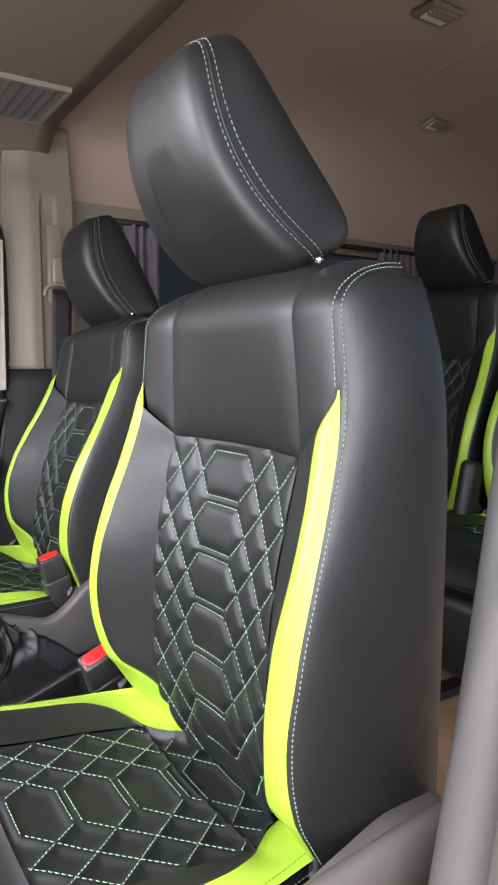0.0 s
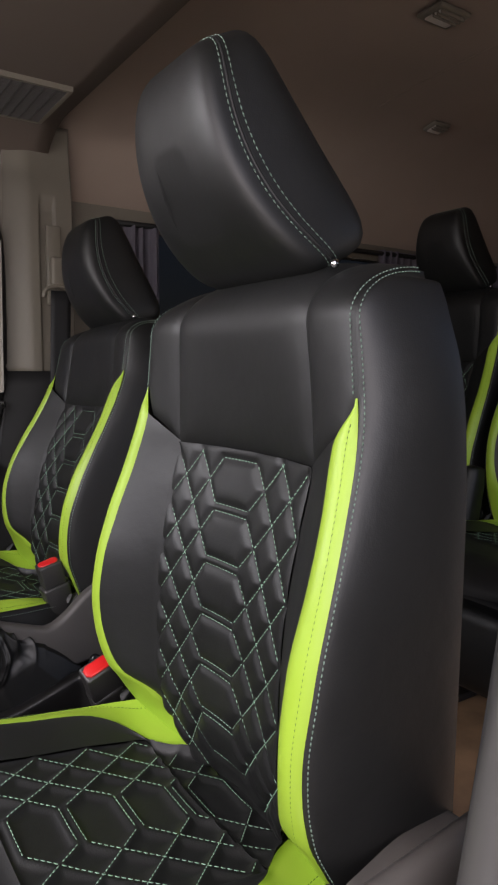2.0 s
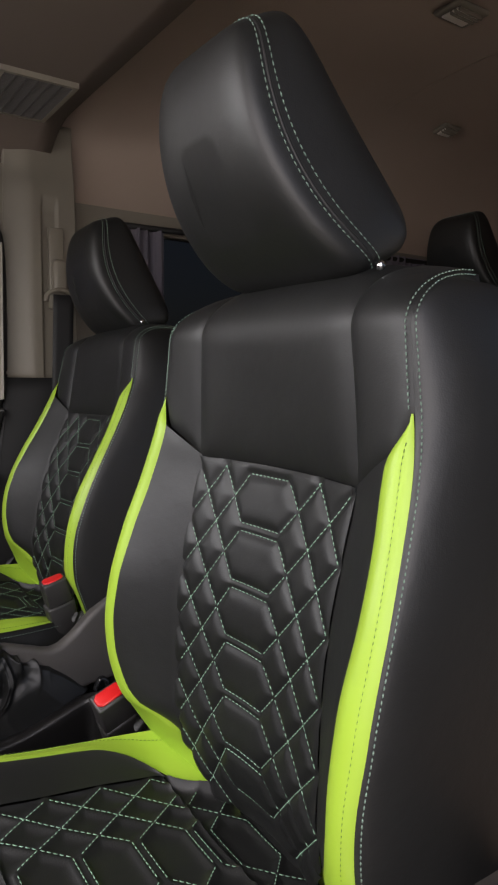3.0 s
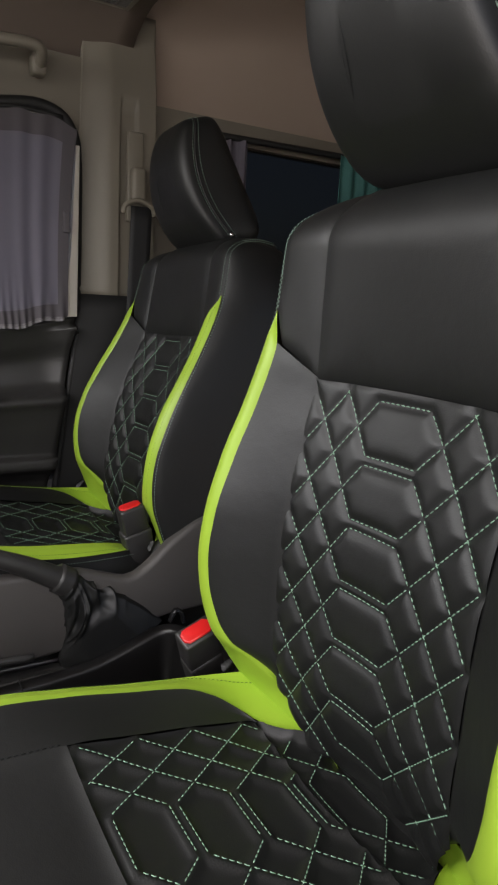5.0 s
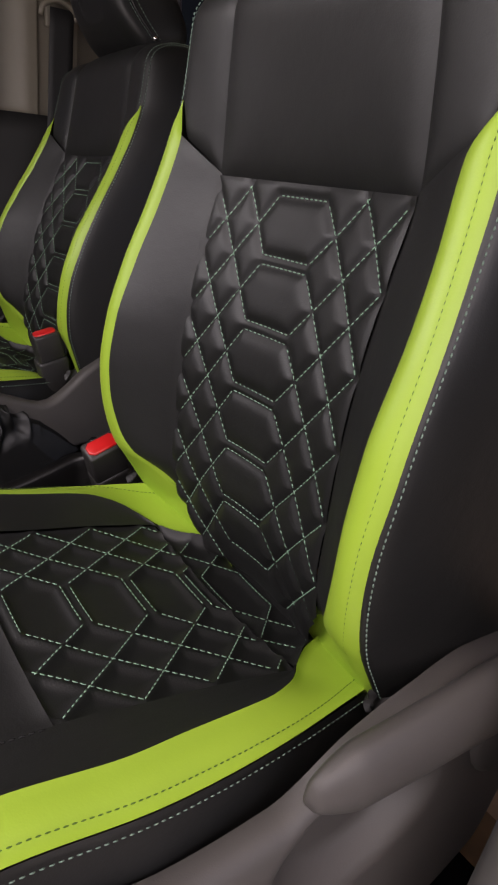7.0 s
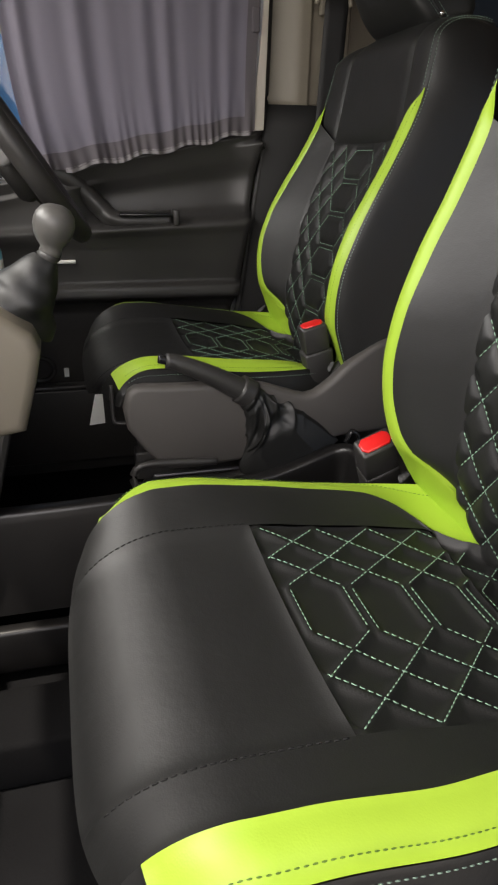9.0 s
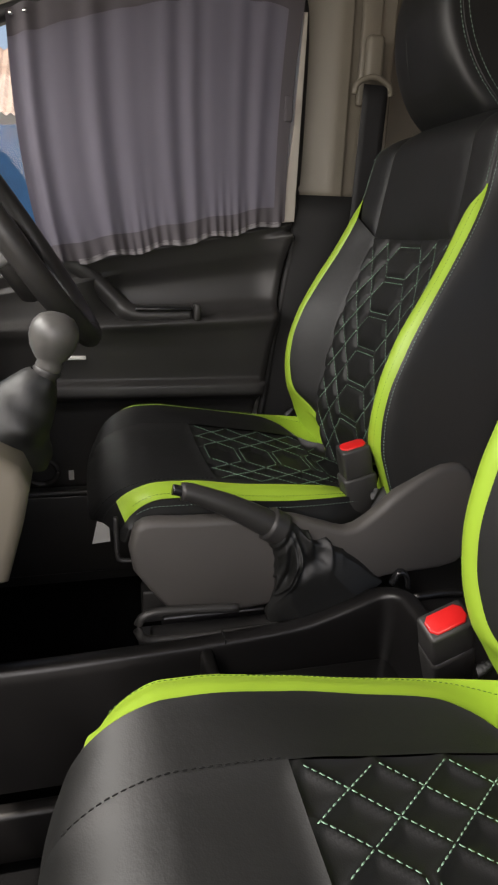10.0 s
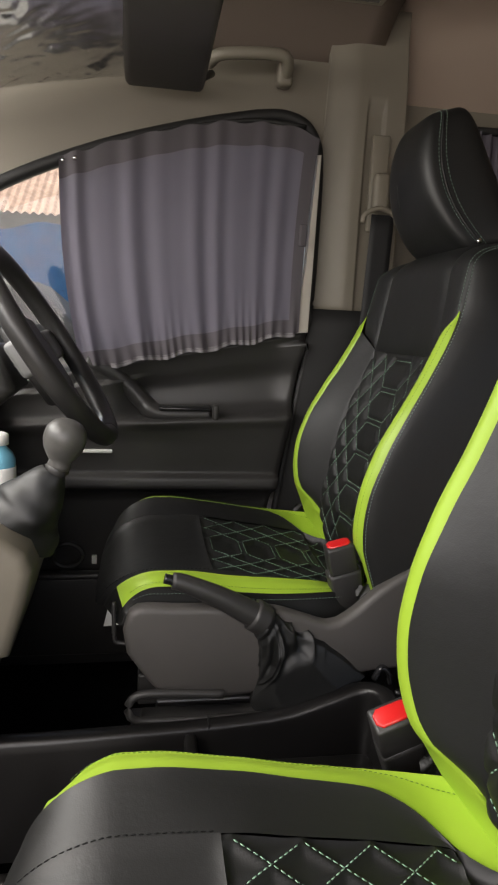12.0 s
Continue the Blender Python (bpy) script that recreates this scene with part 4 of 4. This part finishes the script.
# grab handle, sun visor
grab = thing("grab_handle", "beige folding grab handle over the driver's window", "grab handle")
part("bar", tube("bar", [(0.205, 1.93, 1.462), (0.225, 1.89, 1.468), (0.29, 1.875, 1.472), (0.355, 1.875, 1.474), (0.372, 1.885, 1.462), (0.374, 1.93, 1.44)], 0.013, BEIGE, 40, 12), None, grab)
part("mount", box_bm(0.355, 0.390, 1.905, 1.945, 1.425, 1.480, 0.010, 3), BEIGE, grab, "", True)
visor = thing("sun_visor", "grey sun visor folded up under the headliner", "sun visor")
part("panel", bm_mesh("panel", slab_bm([(1.28, 1.465), (1.86, 1.415), (1.878, 1.398), (1.865, 1.382), (1.28, 1.435)], "x", 0.025, 0.190, 0.014, 4), GREY, True), None, visor)
part("pivot_arm", tube("pivot_arm", [(0.18, 1.84, 1.40), (0.20, 1.87, 1.42), (0.21, 1.93, 1.44)], 0.008, GREY, 12, 10), None, visor)
def film_base(u, v):
    x, y = -0.44 + 0.47 * u, 1.15 + 0.72 * v
    return Vector((x, y, 1.36 + 0.035 * (1 - v) + 0.05 * u - 0.06 * (1 - u) ** 2))
def film(u, v):
    p = film_base(u, v)
    q = Vector((p.x * 16 + p.y * 12, p.x * 5 - p.y * 6, 2))
    w = noise.noise(q) * 0.008 + abs(noise.noise(q * 2.7)) * 0.007 + abs(noise.noise(q * 6)) * 0.003
    loose = 0.2 + 1.1 * math.exp(-(u / 0.55) ** 2) + 0.9 * math.exp(-((v - 0.95) / 0.05) ** 2 - ((u - 0.75) / 0.2) ** 2)
    return p + Vector((0, 0, -0.010 - w * min(1.2, loose)))
wrap = thing("plastic_wrap", "crumpled clear plastic wrap on the front visor", "plastic wrap")
part("board", sheet("board", film_base, 8, 8, GREY, 0.015), None, wrap)
part("film", sheet("film", film, 70, 110, FILM), None, wrap, "crumpled clear film")

# ---- floor console between the seats ----
console = thing("floor_console", "black plastic open tray console between the front seats", "console")
rim_z = knots((-0.75, 0.312), (-0.07, 0.317), (0.06, 0.321), (0.14, 0.324), (0.24, 0.331), (0.29, 0.337), (0.34, 0.352), (0.39, 0.370), (0.425, 0.381), (0.44, 0.383))
RX, RY, NY, RR = 0.428, 1.215, 0.990, 0.026
way = [(-0.75 + 0.03 * k, RY, 0, 1) for k in range(39)]
way += [(RX - RR + RR * math.sin(q), RY - RR + RR * math.cos(q), math.sin(q), math.cos(q)) for q in [math.pi / 2 * k / 8 for k in range(9)]]
way += [(RX, RY - RR - (RY - NY - 2 * RR) * k / 6, 1, 0) for k in range(1, 6)]
way += [(RX - RR + RR * math.cos(q), NY + RR - RR * math.sin(q), math.cos(q), -math.sin(q)) for q in [math.pi / 2 * k / 8 for k in range(9)]]
way += [(RX - RR - 0.034 * k, NY, 0, -1) for k in range(1, 11)]
LIP = [(-0.012, None, 0.130), (-0.0045, 0.018, 0), (-0.003, 0.006, 0), (-0.0015, 0.002, 0), (0.001, -0.0005, 0), (0.004, -0.002, 0), (0.012, -0.0026, 0), (0.020, -0.002, 0), (0.0235, 0.0, 0), (0.025, 0.004, 0), (0.026, 0.016, 0), (0.027, None, 0.12)]
verts, faces = [], []
for x, y, ox, oy in way:
    for off, drop, z in LIP:
        verts.append((x + ox * off, y + oy * off, z if drop is None else rim_z(x) - drop))
n = len(LIP)
for i in range(len(way) - 1):
    for k in range(n - 1):
        faces.append((i * n + k, i * n + k + 1, (i + 1) * n + k + 1, (i + 1) * n + k))
part("tray_wall", mesh_of("tray_wall", verts, faces, CONSOLE), None, console)
part("tray_floor", box_bm(0.150, 0.424, 0.985, 1.2075, 0.255, 0.274, 0.005, 3), CONSOLE, console, "", True)
part("divider", box_bm(0.138, 0.156, 0.992, 1.210, 0.15, 0.3245, 0.007, 3), CONSOLE, console, "", True)
part("rear_shelf", box_bm(0.456, 0.70, 0.90, 1.40, 0.02, 0.352, 0.012, 3), CONSOLE, console, "", True)
part("shelf_lip", tube("shelf_lip", [(0.47, 1.232, 0.356), (0.53, 1.228, 0.360), (0.58, 1.20, 0.360), (0.59, 1.12, 0.358)], 0.006, CONSOLE, 24, 10), None, console)
part("boot_hook", tube("boot_hook", [(0.440, 1.250, 0.372), (0.450, 1.249, 0.392), (0.462, 1.248, 0.384), (0.466, 1.247, 0.366)], 0.007, GLOSS, 16, 10, flat=0.7), None, console)
part("front_wall", box_bm(-0.008, 0.006, 0.995, 1.205, 0.0, 0.20, 0.003), CONSOLE, console)
part("upper_ledge", box_bm(-0.75, 0.0, 1.185, 1.213, 0.02, 0.108, 0.008, 3), CONSOLE, console, "", True)
part("lower_ledge", box_bm(-0.75, 0.0, 0.965, 1.085, 0.0, 0.085, 0.010, 3), CARPET, console, "", True)
part("wall_seam", tube("wall_seam", [(-0.75, 1.217, 0.262), (-0.3, 1.217, 0.268), (0.137, 1.217, 0.276)], 0.003, CONSOLE, 20, 8), None, console)
part("rim_joint", box_bm(0.1745, 0.1765, 1.2135, 1.2395, 0.300, 0.3315, 0), RUBBER, console)

brake = thing("handbrake", "black handbrake lever raised from a wrinkled leather boot", "handbrake")
BY = 1.255
part("grip", tube("grip", [(0.118, BY, 0.542), (0.135, BY, 0.538), (0.19, BY, 0.514), (0.255, BY, 0.478)], lambda t: 0.0125 + 0.008 * t, BLACK, 30, 16), None, brake)
part("button", tube("button", [(0.106, BY, 0.546), (0.114, BY, 0.544), (0.122, BY, 0.541)], 0.0075, GLOSS, 8, 12), None, brake, "black release button")
part("collar", tube("collar", [(0.240, BY, 0.487), (0.250, BY, 0.481), (0.262, BY, 0.474)], 0.0245, BLACK, 6, 16), None, brake)
def boot(u, v):
    a = 2 * math.pi * u
    c = Vector((0.254, BY, 0.479)).lerp(Vector((0.338, 1.262, 0.350)), v ** 0.85)
    e = v * v * (3 - 2 * v)
    rx, ry = 0.0235 + 0.070 * (0.35 * v + 0.65 * e), 0.0225 + 0.006 * v
    zone = math.exp(-((v - 0.34) / 0.17) ** 2)
    q = Vector((math.cos(a) * 0.9 + v * 2.2, math.sin(a) * 0.8 + 3.3, v * 4.6 + math.cos(a) * 1.6))
    pinch = (1 - abs(noise.noise(q))) ** 3 - 0.55
    pocket = noise.noise(Vector((math.cos(a) * 1.3 + 5, math.sin(a) * 1.3, v * 8)))
    ring = 0.0026 * math.sin(v * 75 + math.sin(a) * 1.5) * math.exp(-(v / 0.11) ** 2)
    pleat = 0.003 * (1 - abs(noise.noise(Vector((a * 1.2, v * 1.3, 9.1))))) ** 5 * min(1, v * 1.5)
    w = (0.022 * pinch + 0.006 * pocket) * zone + ring + pleat
    side = Vector((0.485, 0, 0.875)).lerp(Vector((0.962, 0, 0.27)), min(1, v * 1.15)).normalized()
    return c + side * (rx + w * 0.6) * math.cos(a) + Vector((0, 1, 0)) * (ry + w) * math.sin(a)
part("boot", sheet("boot", boot, 150, 150, LEATHER), None, brake, "wrinkled black leather boot")

def buckle(name, label, w, h, collar, stalk, length, at):
    """Top of the body at the origin; the sleeve goes down from its foot."""
    t = thing(name, label, "buckle", "seat belt buckles", at=at)
    part("body", bm_mesh("body", slab_bm([(-w, -h), (w, -h), (w, 0.0), (-w, 0.0)], "y", -0.0165, 0.0165, 0.0045, 3), BLACK, True), None, t)
    bw, bd, cc = w * 0.84, 0.0115, 0.006
    part("release_button", bm_mesh("release_button", slab_bm([(-bw + cc, -bd), (bw - cc, -bd), (bw, -bd + cc), (bw, bd - cc), (bw - cc, bd), (-bw + cc, bd), (-bw, bd - cc), (-bw, -bd + cc)], "z", -0.004, 0.0025, 0.002, 2), RED, True), None, t, "red release button")
    part("lower_sleeve", bm_mesh("lower_sleeve", slab_bm([(-collar, -h + 0.002), (-stalk, -length), (stalk, -length), (collar, -h + 0.002)], "y", -0.0185, 0.0185, 0.006, 3), BLACK, True), None, t)
    return t
buckle("seat_belt_buckle", "black seat belt buckle with red button on the console", 0.0255, 0.055, 0.0265, 0.024, 0.14, pose(0.345, 0.952, 0.512, 22, -22, 0))
buckle("seat_belt_buckle", "tall black seat belt buckle with red button beside the driver's seat", 0.0230, 0.050, 0.0275, 0.020, 0.17, pose(0.387, 1.322, 0.573, 6, -15, 0))

# rail and bracket at the driver's seat
rail = thing("seat_slide", "black plastic cover of the driver's seat slide", "seat slide")
part("cover", box_bm(0.075, 0.60, 1.240, 1.278, 0.300, 0.326, 0.006, 3), BLACK, rail, "", True)
part("end_loop", tube("end_loop", [(0.20, 1.246, 0.360), (0.10, 1.246, 0.366), (0.066, 1.246, 0.362), (0.056, 1.246, 0.344), (0.064, 1.246, 0.326), (0.10, 1.246, 0.320), (0.30, 1.246, 0.322), (0.58, 1.246, 0.330)], 0.0065, BLACK, 70, 12), None, rail)
part("slide", box_bm(0.06, 0.50, 1.285, 1.315, 0.285, 0.30, 0.003), STEEL, rail)
part("front_hoop", tube("front_hoop", [(0.032, 1.30, 0.49), (0.0325, 1.30, 0.45), (0.034, 1.30, 0.428), (0.042, 1.30, 0.422), (0.08, 1.30, 0.421), (0.14, 1.30, 0.421)], 0.0035, BLACK, 40, 8), None, rail)
tag = thing("paper_label", "white paper label hanging under the driver's seat", "label")
part("sheet", bm_mesh("sheet", slab_bm([(0.000, 0.290), (0.034, 0.293), (0.032, 0.360), (0.016, 0.360)], "y", 1.62, 1.622, 0), LABEL), None, tag)

# ---- dashboard side ----
dash = thing("centre_console", "beige and black centre console with the gear lever", "dashboard")
part("beige_tower", bm_mesh("beige_tower", slab_bm([(-0.16, 0.675), (-0.078, 0.615), (-0.068, 0.590), (-0.078, 0.545), (-0.10, 0.47), (-0.17, 0.458), (-0.50, 0.45), (-0.50, 0.72)], "y", 1.17, 1.40, 0.016, 4), BEIGE, True), None, dash, "beige moulded tower")
part("base", bm_mesh("base", slab_bm([(-0.12, 0.47), (-0.22, 0.10), (-0.60, 0.0), (-0.60, 0.47)], "y", 1.19, 1.38, 0.01), BLACK), None, dash)
gear = thing("gear_lever", "black gear lever with a grey ball knob and leather gaiter", "gear lever")
part("knob", turned("knob", [(0.011, -0.044), (0.0155, -0.042), (0.0165, -0.036), (0.0150, -0.031), (0.0205, -0.024), (0.0265, -0.014), (0.0295, -0.002), (0.0295, 0.006), (0.0270, 0.016), (0.0205, 0.0245), (0.011, 0.0290), (0.0, 0.030)], KNOB, 40), None, gear, "dark grey ball knob").matrix_basis = pose(-0.036, 1.27, 0.748, 0, 12, 0)
part("collar", turned("collar", [(0.010, -0.02), (0.017, -0.016), (0.014, -0.008), (0.018, -0.002), (0.012, 0.006)], BLACK, 24), None, gear).matrix_basis = pose(-0.046, 1.27, 0.708, 0, 20, 0)
def gaiter(u, v):
    a = 2 * math.pi * u
    c = Vector((-0.050, 1.27, 0.702)).lerp(Vector((-0.112, 1.275, 0.615)), v)
    r = 0.013 + 0.034 * v ** 0.8
    w = 1 + 0.10 * math.sin(3 * a + 9 * v) * v + 0.12 * noise.noise(Vector((math.cos(a) * 1.5, math.sin(a) * 1.5, v * 5)))
    return c + Vector((r * w * math.cos(a) * 1.15, r * w * math.sin(a) * 1.2, -r * math.cos(a) * 0.75))
part("gaiter", sheet("gaiter", gaiter, 40, 30, LEATHER), None, gear, "black leather gaiter")
bottle = thing("bottle", "cyan plastic bottle standing in the dashboard", "bottle")
part("body", turned("body", [(0.024, -0.06), (0.026, -0.05), (0.026, 0.0), (0.022, 0.010), (0.013, 0.020), (0.012, 0.026)], CYAN, 28), None, bottle).matrix_basis = pose(-0.143, 1.352, 0.700)
part("cap", turned("cap", [(0.012, 0.022), (0.0165, 0.023), (0.0165, 0.038), (0.011, 0.041), (0, 0.041)], LABEL, 28), None, bottle, "white cap").matrix_basis = pose(-0.143, 1.352, 0.700)
part("label", turned("label", [(0.0262, -0.042), (0.0266, -0.040), (0.0266, -0.012), (0.0262, -0.010)], LABEL, 28), None, bottle, "pale paper label").matrix_basis = pose(-0.143, 1.352, 0.700)

wheel = thing("steering_wheel", "black steering wheel with grey lower spoke", "steering wheel", at=pose(-0.090, 1.536, 0.862, 0, 57, 0))
ringp = [(0.185 * math.cos(2 * math.pi * k / 24), 0.185 * math.sin(2 * math.pi * k / 24), 0) for k in range(25)]
part("rim", tube("rim", ringp, 0.0180, BLACK, 120, 14), None, wheel)
part("hub", bm_mesh("hub", slab_bm([(0.09, -0.07), (0.10, 0.0), (0.09, 0.07), (0.0, 0.085), (-0.06, 0.07), (-0.07, 0.0), (-0.06, -0.07), (0.0, -0.085)], "z", -0.05, -0.01, 0.015, 3), BLACK, True), None, wheel)
for sg in (1, -1):
    part("spoke", box_bm(-0.03, 0.03, min(sg * 0.07, sg * 0.18), max(sg * 0.07, sg * 0.18), -0.035, -0.008, 0.008, 3), SILVER, wheel, "silver grey spoke", True)
part("lower_spoke", box_bm(0.08, 0.18, -0.035, 0.035, -0.03, -0.008, 0.008, 3), BLACK, wheel, "", True)
column = thing("steering_column", "black steering column shroud under the wheel", "steering column")
part("shroud", bm_mesh("shroud", slab_bm([(-0.16, 0.86), (-0.13, 0.79), (-0.26, 0.68), (-0.60, 0.60), (-0.60, 0.86)], "y", 1.44, 1.585, 0.02, 3), BLACK, True), None, column)
part("stalk", tube("stalk", [(-0.21, 1.46, 0.775), (-0.20, 1.38, 0.785), (-0.195, 1.31, 0.80)], 0.008, BLACK, 12, 10), None, column)
board = thing("dashboard", "black moulded dashboard under the windscreen", "dashboard")
part("top", sheet("top", lambda u, v: (-0.95 + 0.55 * u, 0.25 + 1.68 * v, 0.93 - 0.02 * u - 0.20 * u ** 6), 20, 30, BLACK, -0.03), None, board)
part("face", sheet("face", lambda u, v: (-0.40 - 0.16 * u, 0.25 + 1.68 * v, 0.72 - 0.40 * u), 12, 30, BLACK, -0.03), None, board)
part("driver_panel", bm_mesh("driver_panel", slab_bm([(-0.50, 0.93), (-0.33, 0.89), (-0.29, 0.82), (-0.31, 0.64), (-0.40, 0.52), (-0.60, 0.50), (-0.62, 0.90)], "y", 1.40, 1.93, 0.02, 3), BLACK, True), None, board)
part("footwell", box_bm(-1.0, -0.93, 0.25, 1.93, 0.0, 0.95, 0), BLACK, board)

# ---- the rest of the shell ----
setting("floor_rear", mesh_of("floor_rear", [(0.72, 0.2, 0.10), (4.8, 0.2, 0.10), (4.8, 2.05, 0.10), (0.72, 2.05, 0.10), (0.72, 0.2, -0.06), (0.72, 2.05, -0.06)], [(0, 1, 2, 3), (4, 0, 3, 5)], WOOD, False), "wood pattern vinyl cabin floor", "floor")
def rear_side(name, y, label, low=0.86, back=4.4):
    o = [(0.61, 0.0), (4.8, 0.0), (4.8, 1.44), (0.61, 1.44)]
    h = [(0.80, low), (back, low), (back, 1.38), (0.80, 1.38)]
    return setting(name, ring_slab(name, o, h, y, y + 0.05, BEIGE), label, "wall")
rear_side("wall_right_rear", 2.01, "beige cabin side wall with a curtained window")
# Left wall is out of view; its opening is added to brighten the cabin.
rear_side("wall_left_rear", 0.18, "unseen beige cabin side wall with an opening added to let light in", 0.10, 1.95)
setting("wall_rear", bm_mesh("wall_rear", box_bm(4.78, 4.83, 0.15, 2.08, 0, 1.86, 0), BEIGE), "beige rear end of the cabin", "wall")
for nm, y in (("window_2", 2.035),):
    w = setting(nm, mesh_of(nm, [(0.80, y, 0.86), (4.4, y, 0.86), (4.4, y, 1.38), (0.80, y, 1.38)], [(0, 1, 2, 3)], TINTED if y > 1 else GLASS, False), "cabin side window glass", "window")
    w.visible_shadow = False
def rear_curtain(x0, x1, y, top):
    t = thing("cabin_curtain", "gathered grey curtain on a cabin window rail", "curtain", "cabin curtains")
    part("cloth", sheet("cloth", lambda u, v: (x0 + (x1 - x0) * u, y + 0.016 * math.sin(u * (x1 - x0) * 170 + math.sin(u * 11)) * (0.6 + 0.4 * math.sin(u * 29)), top - 0.56 * v), 120, 8, CURTAIN), None, t)
for x0, x1 in ((0.80, 0.96), (1.9, 2.9), (3.3, 4.4)):
    rear_curtain(x0, x1, 1.975, 1.385 + (x0 - 0.8) * 0.03)
setting("curtain_rail", tube("curtain_rail", [(0.80, 1.975, 1.388), (1.6, 1.975, 1.400), (2.6, 1.975, 1.410), (4.4, 1.975, 1.41)], 0.009, RUBBER, 40, 8), "black curtain rail along the cabin windows", "rail")

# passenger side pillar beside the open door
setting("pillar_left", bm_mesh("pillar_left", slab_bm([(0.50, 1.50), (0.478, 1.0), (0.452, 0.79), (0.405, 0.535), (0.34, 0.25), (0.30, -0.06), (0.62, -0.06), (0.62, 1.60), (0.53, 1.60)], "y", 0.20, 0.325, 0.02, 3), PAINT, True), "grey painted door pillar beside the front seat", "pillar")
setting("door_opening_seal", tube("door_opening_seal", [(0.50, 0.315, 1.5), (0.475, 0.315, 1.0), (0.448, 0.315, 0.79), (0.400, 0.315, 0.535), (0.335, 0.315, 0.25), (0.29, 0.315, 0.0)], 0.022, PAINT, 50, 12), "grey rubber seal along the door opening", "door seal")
setting("roof_rail_left", bm_mesh("roof_rail_left", box_bm(-0.9, 0.62, 0.17, 0.26, 1.46, 1.62, 0.02), WHITE), "white painted roof rail over the door opening", "trim")
setting("sill_left", bm_mesh("sill_left", box_bm(-1.0, 0.62, 0.14, 0.24, -0.12, 0.03, 0.02), WHITE), "white painted door sill", "sill")
setting("roof_skin", bm_mesh("roof_skin", box_bm(-0.55, 4.83, 0.15, 2.08, 1.90, 1.93, 0), WHITE), "white van roof", "roof")
wind = setting("window_4", mesh_of("window_4", [(-1.15, 0.25, 0.92), (-1.15, 1.95, 0.92), (-0.55, 1.95, 1.55), (-0.55, 0.25, 1.55)], [(0, 1, 2, 3)], GLASS, False), "windscreen glass", "window")
wind.visible_shadow = False
setting("windscreen_pillar", tube("windscreen_pillar", [(-1.15, 1.96, 0.90), (-0.85, 1.96, 1.23), (-0.55, 1.94, 1.50)], 0.045, BEIGE, 20, 12), "beige windscreen pillar", "pillar")

# ---- outside ----
setting("ground", mesh_of("ground", [(-400, -400, -0.42), (400, -400, -0.42), (400, 400, -0.42), (-400, 400, -0.42)], [(0, 1, 2, 3)], CONCRETE, False), "concrete yard", "ground")
house = thing("house", "house with a terracotta tiled roof across the yard", "house")
part("wall", bm_mesh("wall", box_bm(-14, 4, 24.0, 30.0, -0.42, 3.7, 0), WALLPAINT), None, house)
def tiles(u, v):
    x, run = -13 + 14 * u, 5.0 * v
    row = (v * 17) % 1.0
    return (x, 23.2 + run * 0.86, 3.45 + run * 0.5 + 0.04 * math.sin(x * 2 * math.pi / 0.26) + 0.07 * (1 - row))
part("roof", sheet("roof", tiles, 430, 136, TILE), None, house, "terracotta roof tiles in rows")
tarp = thing("tarpaulin", "blue tarpaulin draped over a frame in the yard", "tarpaulin")
part("cloth", sheet("cloth", lambda u, v: (-5.5 + 6.0 * u, 12.0 + 0.25 * math.sin(u * 19) * v + 0.8 * v, 2.25 - 2.67 * v - 0.5 * (1 - u) * (1 - v) + 0.05 * math.sin(u * 31)), 80, 30, TARP), None, tarp)
car = thing("parked_car", "dark parked car in the yard", "car")
part("body", bm_mesh("body", slab_bm([(-4.6, -0.15), (-4.65, 0.25), (-4.4, 0.45), (-3.3, 0.52), (-0.2, 0.52), (0.1, 0.40), (0.15, -0.15)], "y", 5.4, 7.0, 0.12, 4), RUBBER, True), None, car)
part("cabin", bm_mesh("cabin", slab_bm([(-3.4, 0.50), (-2.5, 1.05), (-0.8, 1.08), (-0.1, 0.50)], "y", 5.5, 6.9, 0.10, 4), RUBBER, True), None, car, "dark glazed cabin")
for x in (-3.7, -0.8):
    for y in (5.45, 6.95):
        w = part("wheel", turned("wheel", [(0.10, -0.09), (0.29, -0.10), (0.32, -0.06), (0.32, 0.06), (0.29, 0.10), (0.10, 0.09)], RUBBER, 28), None, car)
        w.matrix_basis = pose(x, y, -0.10, 90)

teal = thing("teal_cloth", "teal cloth hung on the cabin curtain rail", "cloth")
part("cloth", sheet("cloth", lambda u, v: (1.27 + 0.24 * u, 1.955 + 0.008 * math.sin(u * 30), 1.395 - 0.14 * v - 0.03 * u * v), 40, 8, material("teal cloth", (0.05, 0.16, 0.15), 0.8, grain=0.4, grain_size=0.002, stain=0.2), 0.002), None, teal)
setting("roof_seam", tube("roof_seam", [Vector(rear_roof(u, 0.236)) + Vector((0, 0, 0.001)) for u in (0.04, 0.1, 0.2, 0.35, 0.5, 0.65, 0.8, 0.9, 0.96)], 0.0013, REAR_LINER, 60, 6), "raised seam across the cabin headliner", "trim")

setting("door_skin", bm_mesh("door_skin", box_bm(-1.1, 0.75, 2.035, 2.06, -0.12, 0.70, 0), WHITE), "white outer skin of the driver's side", "wall")
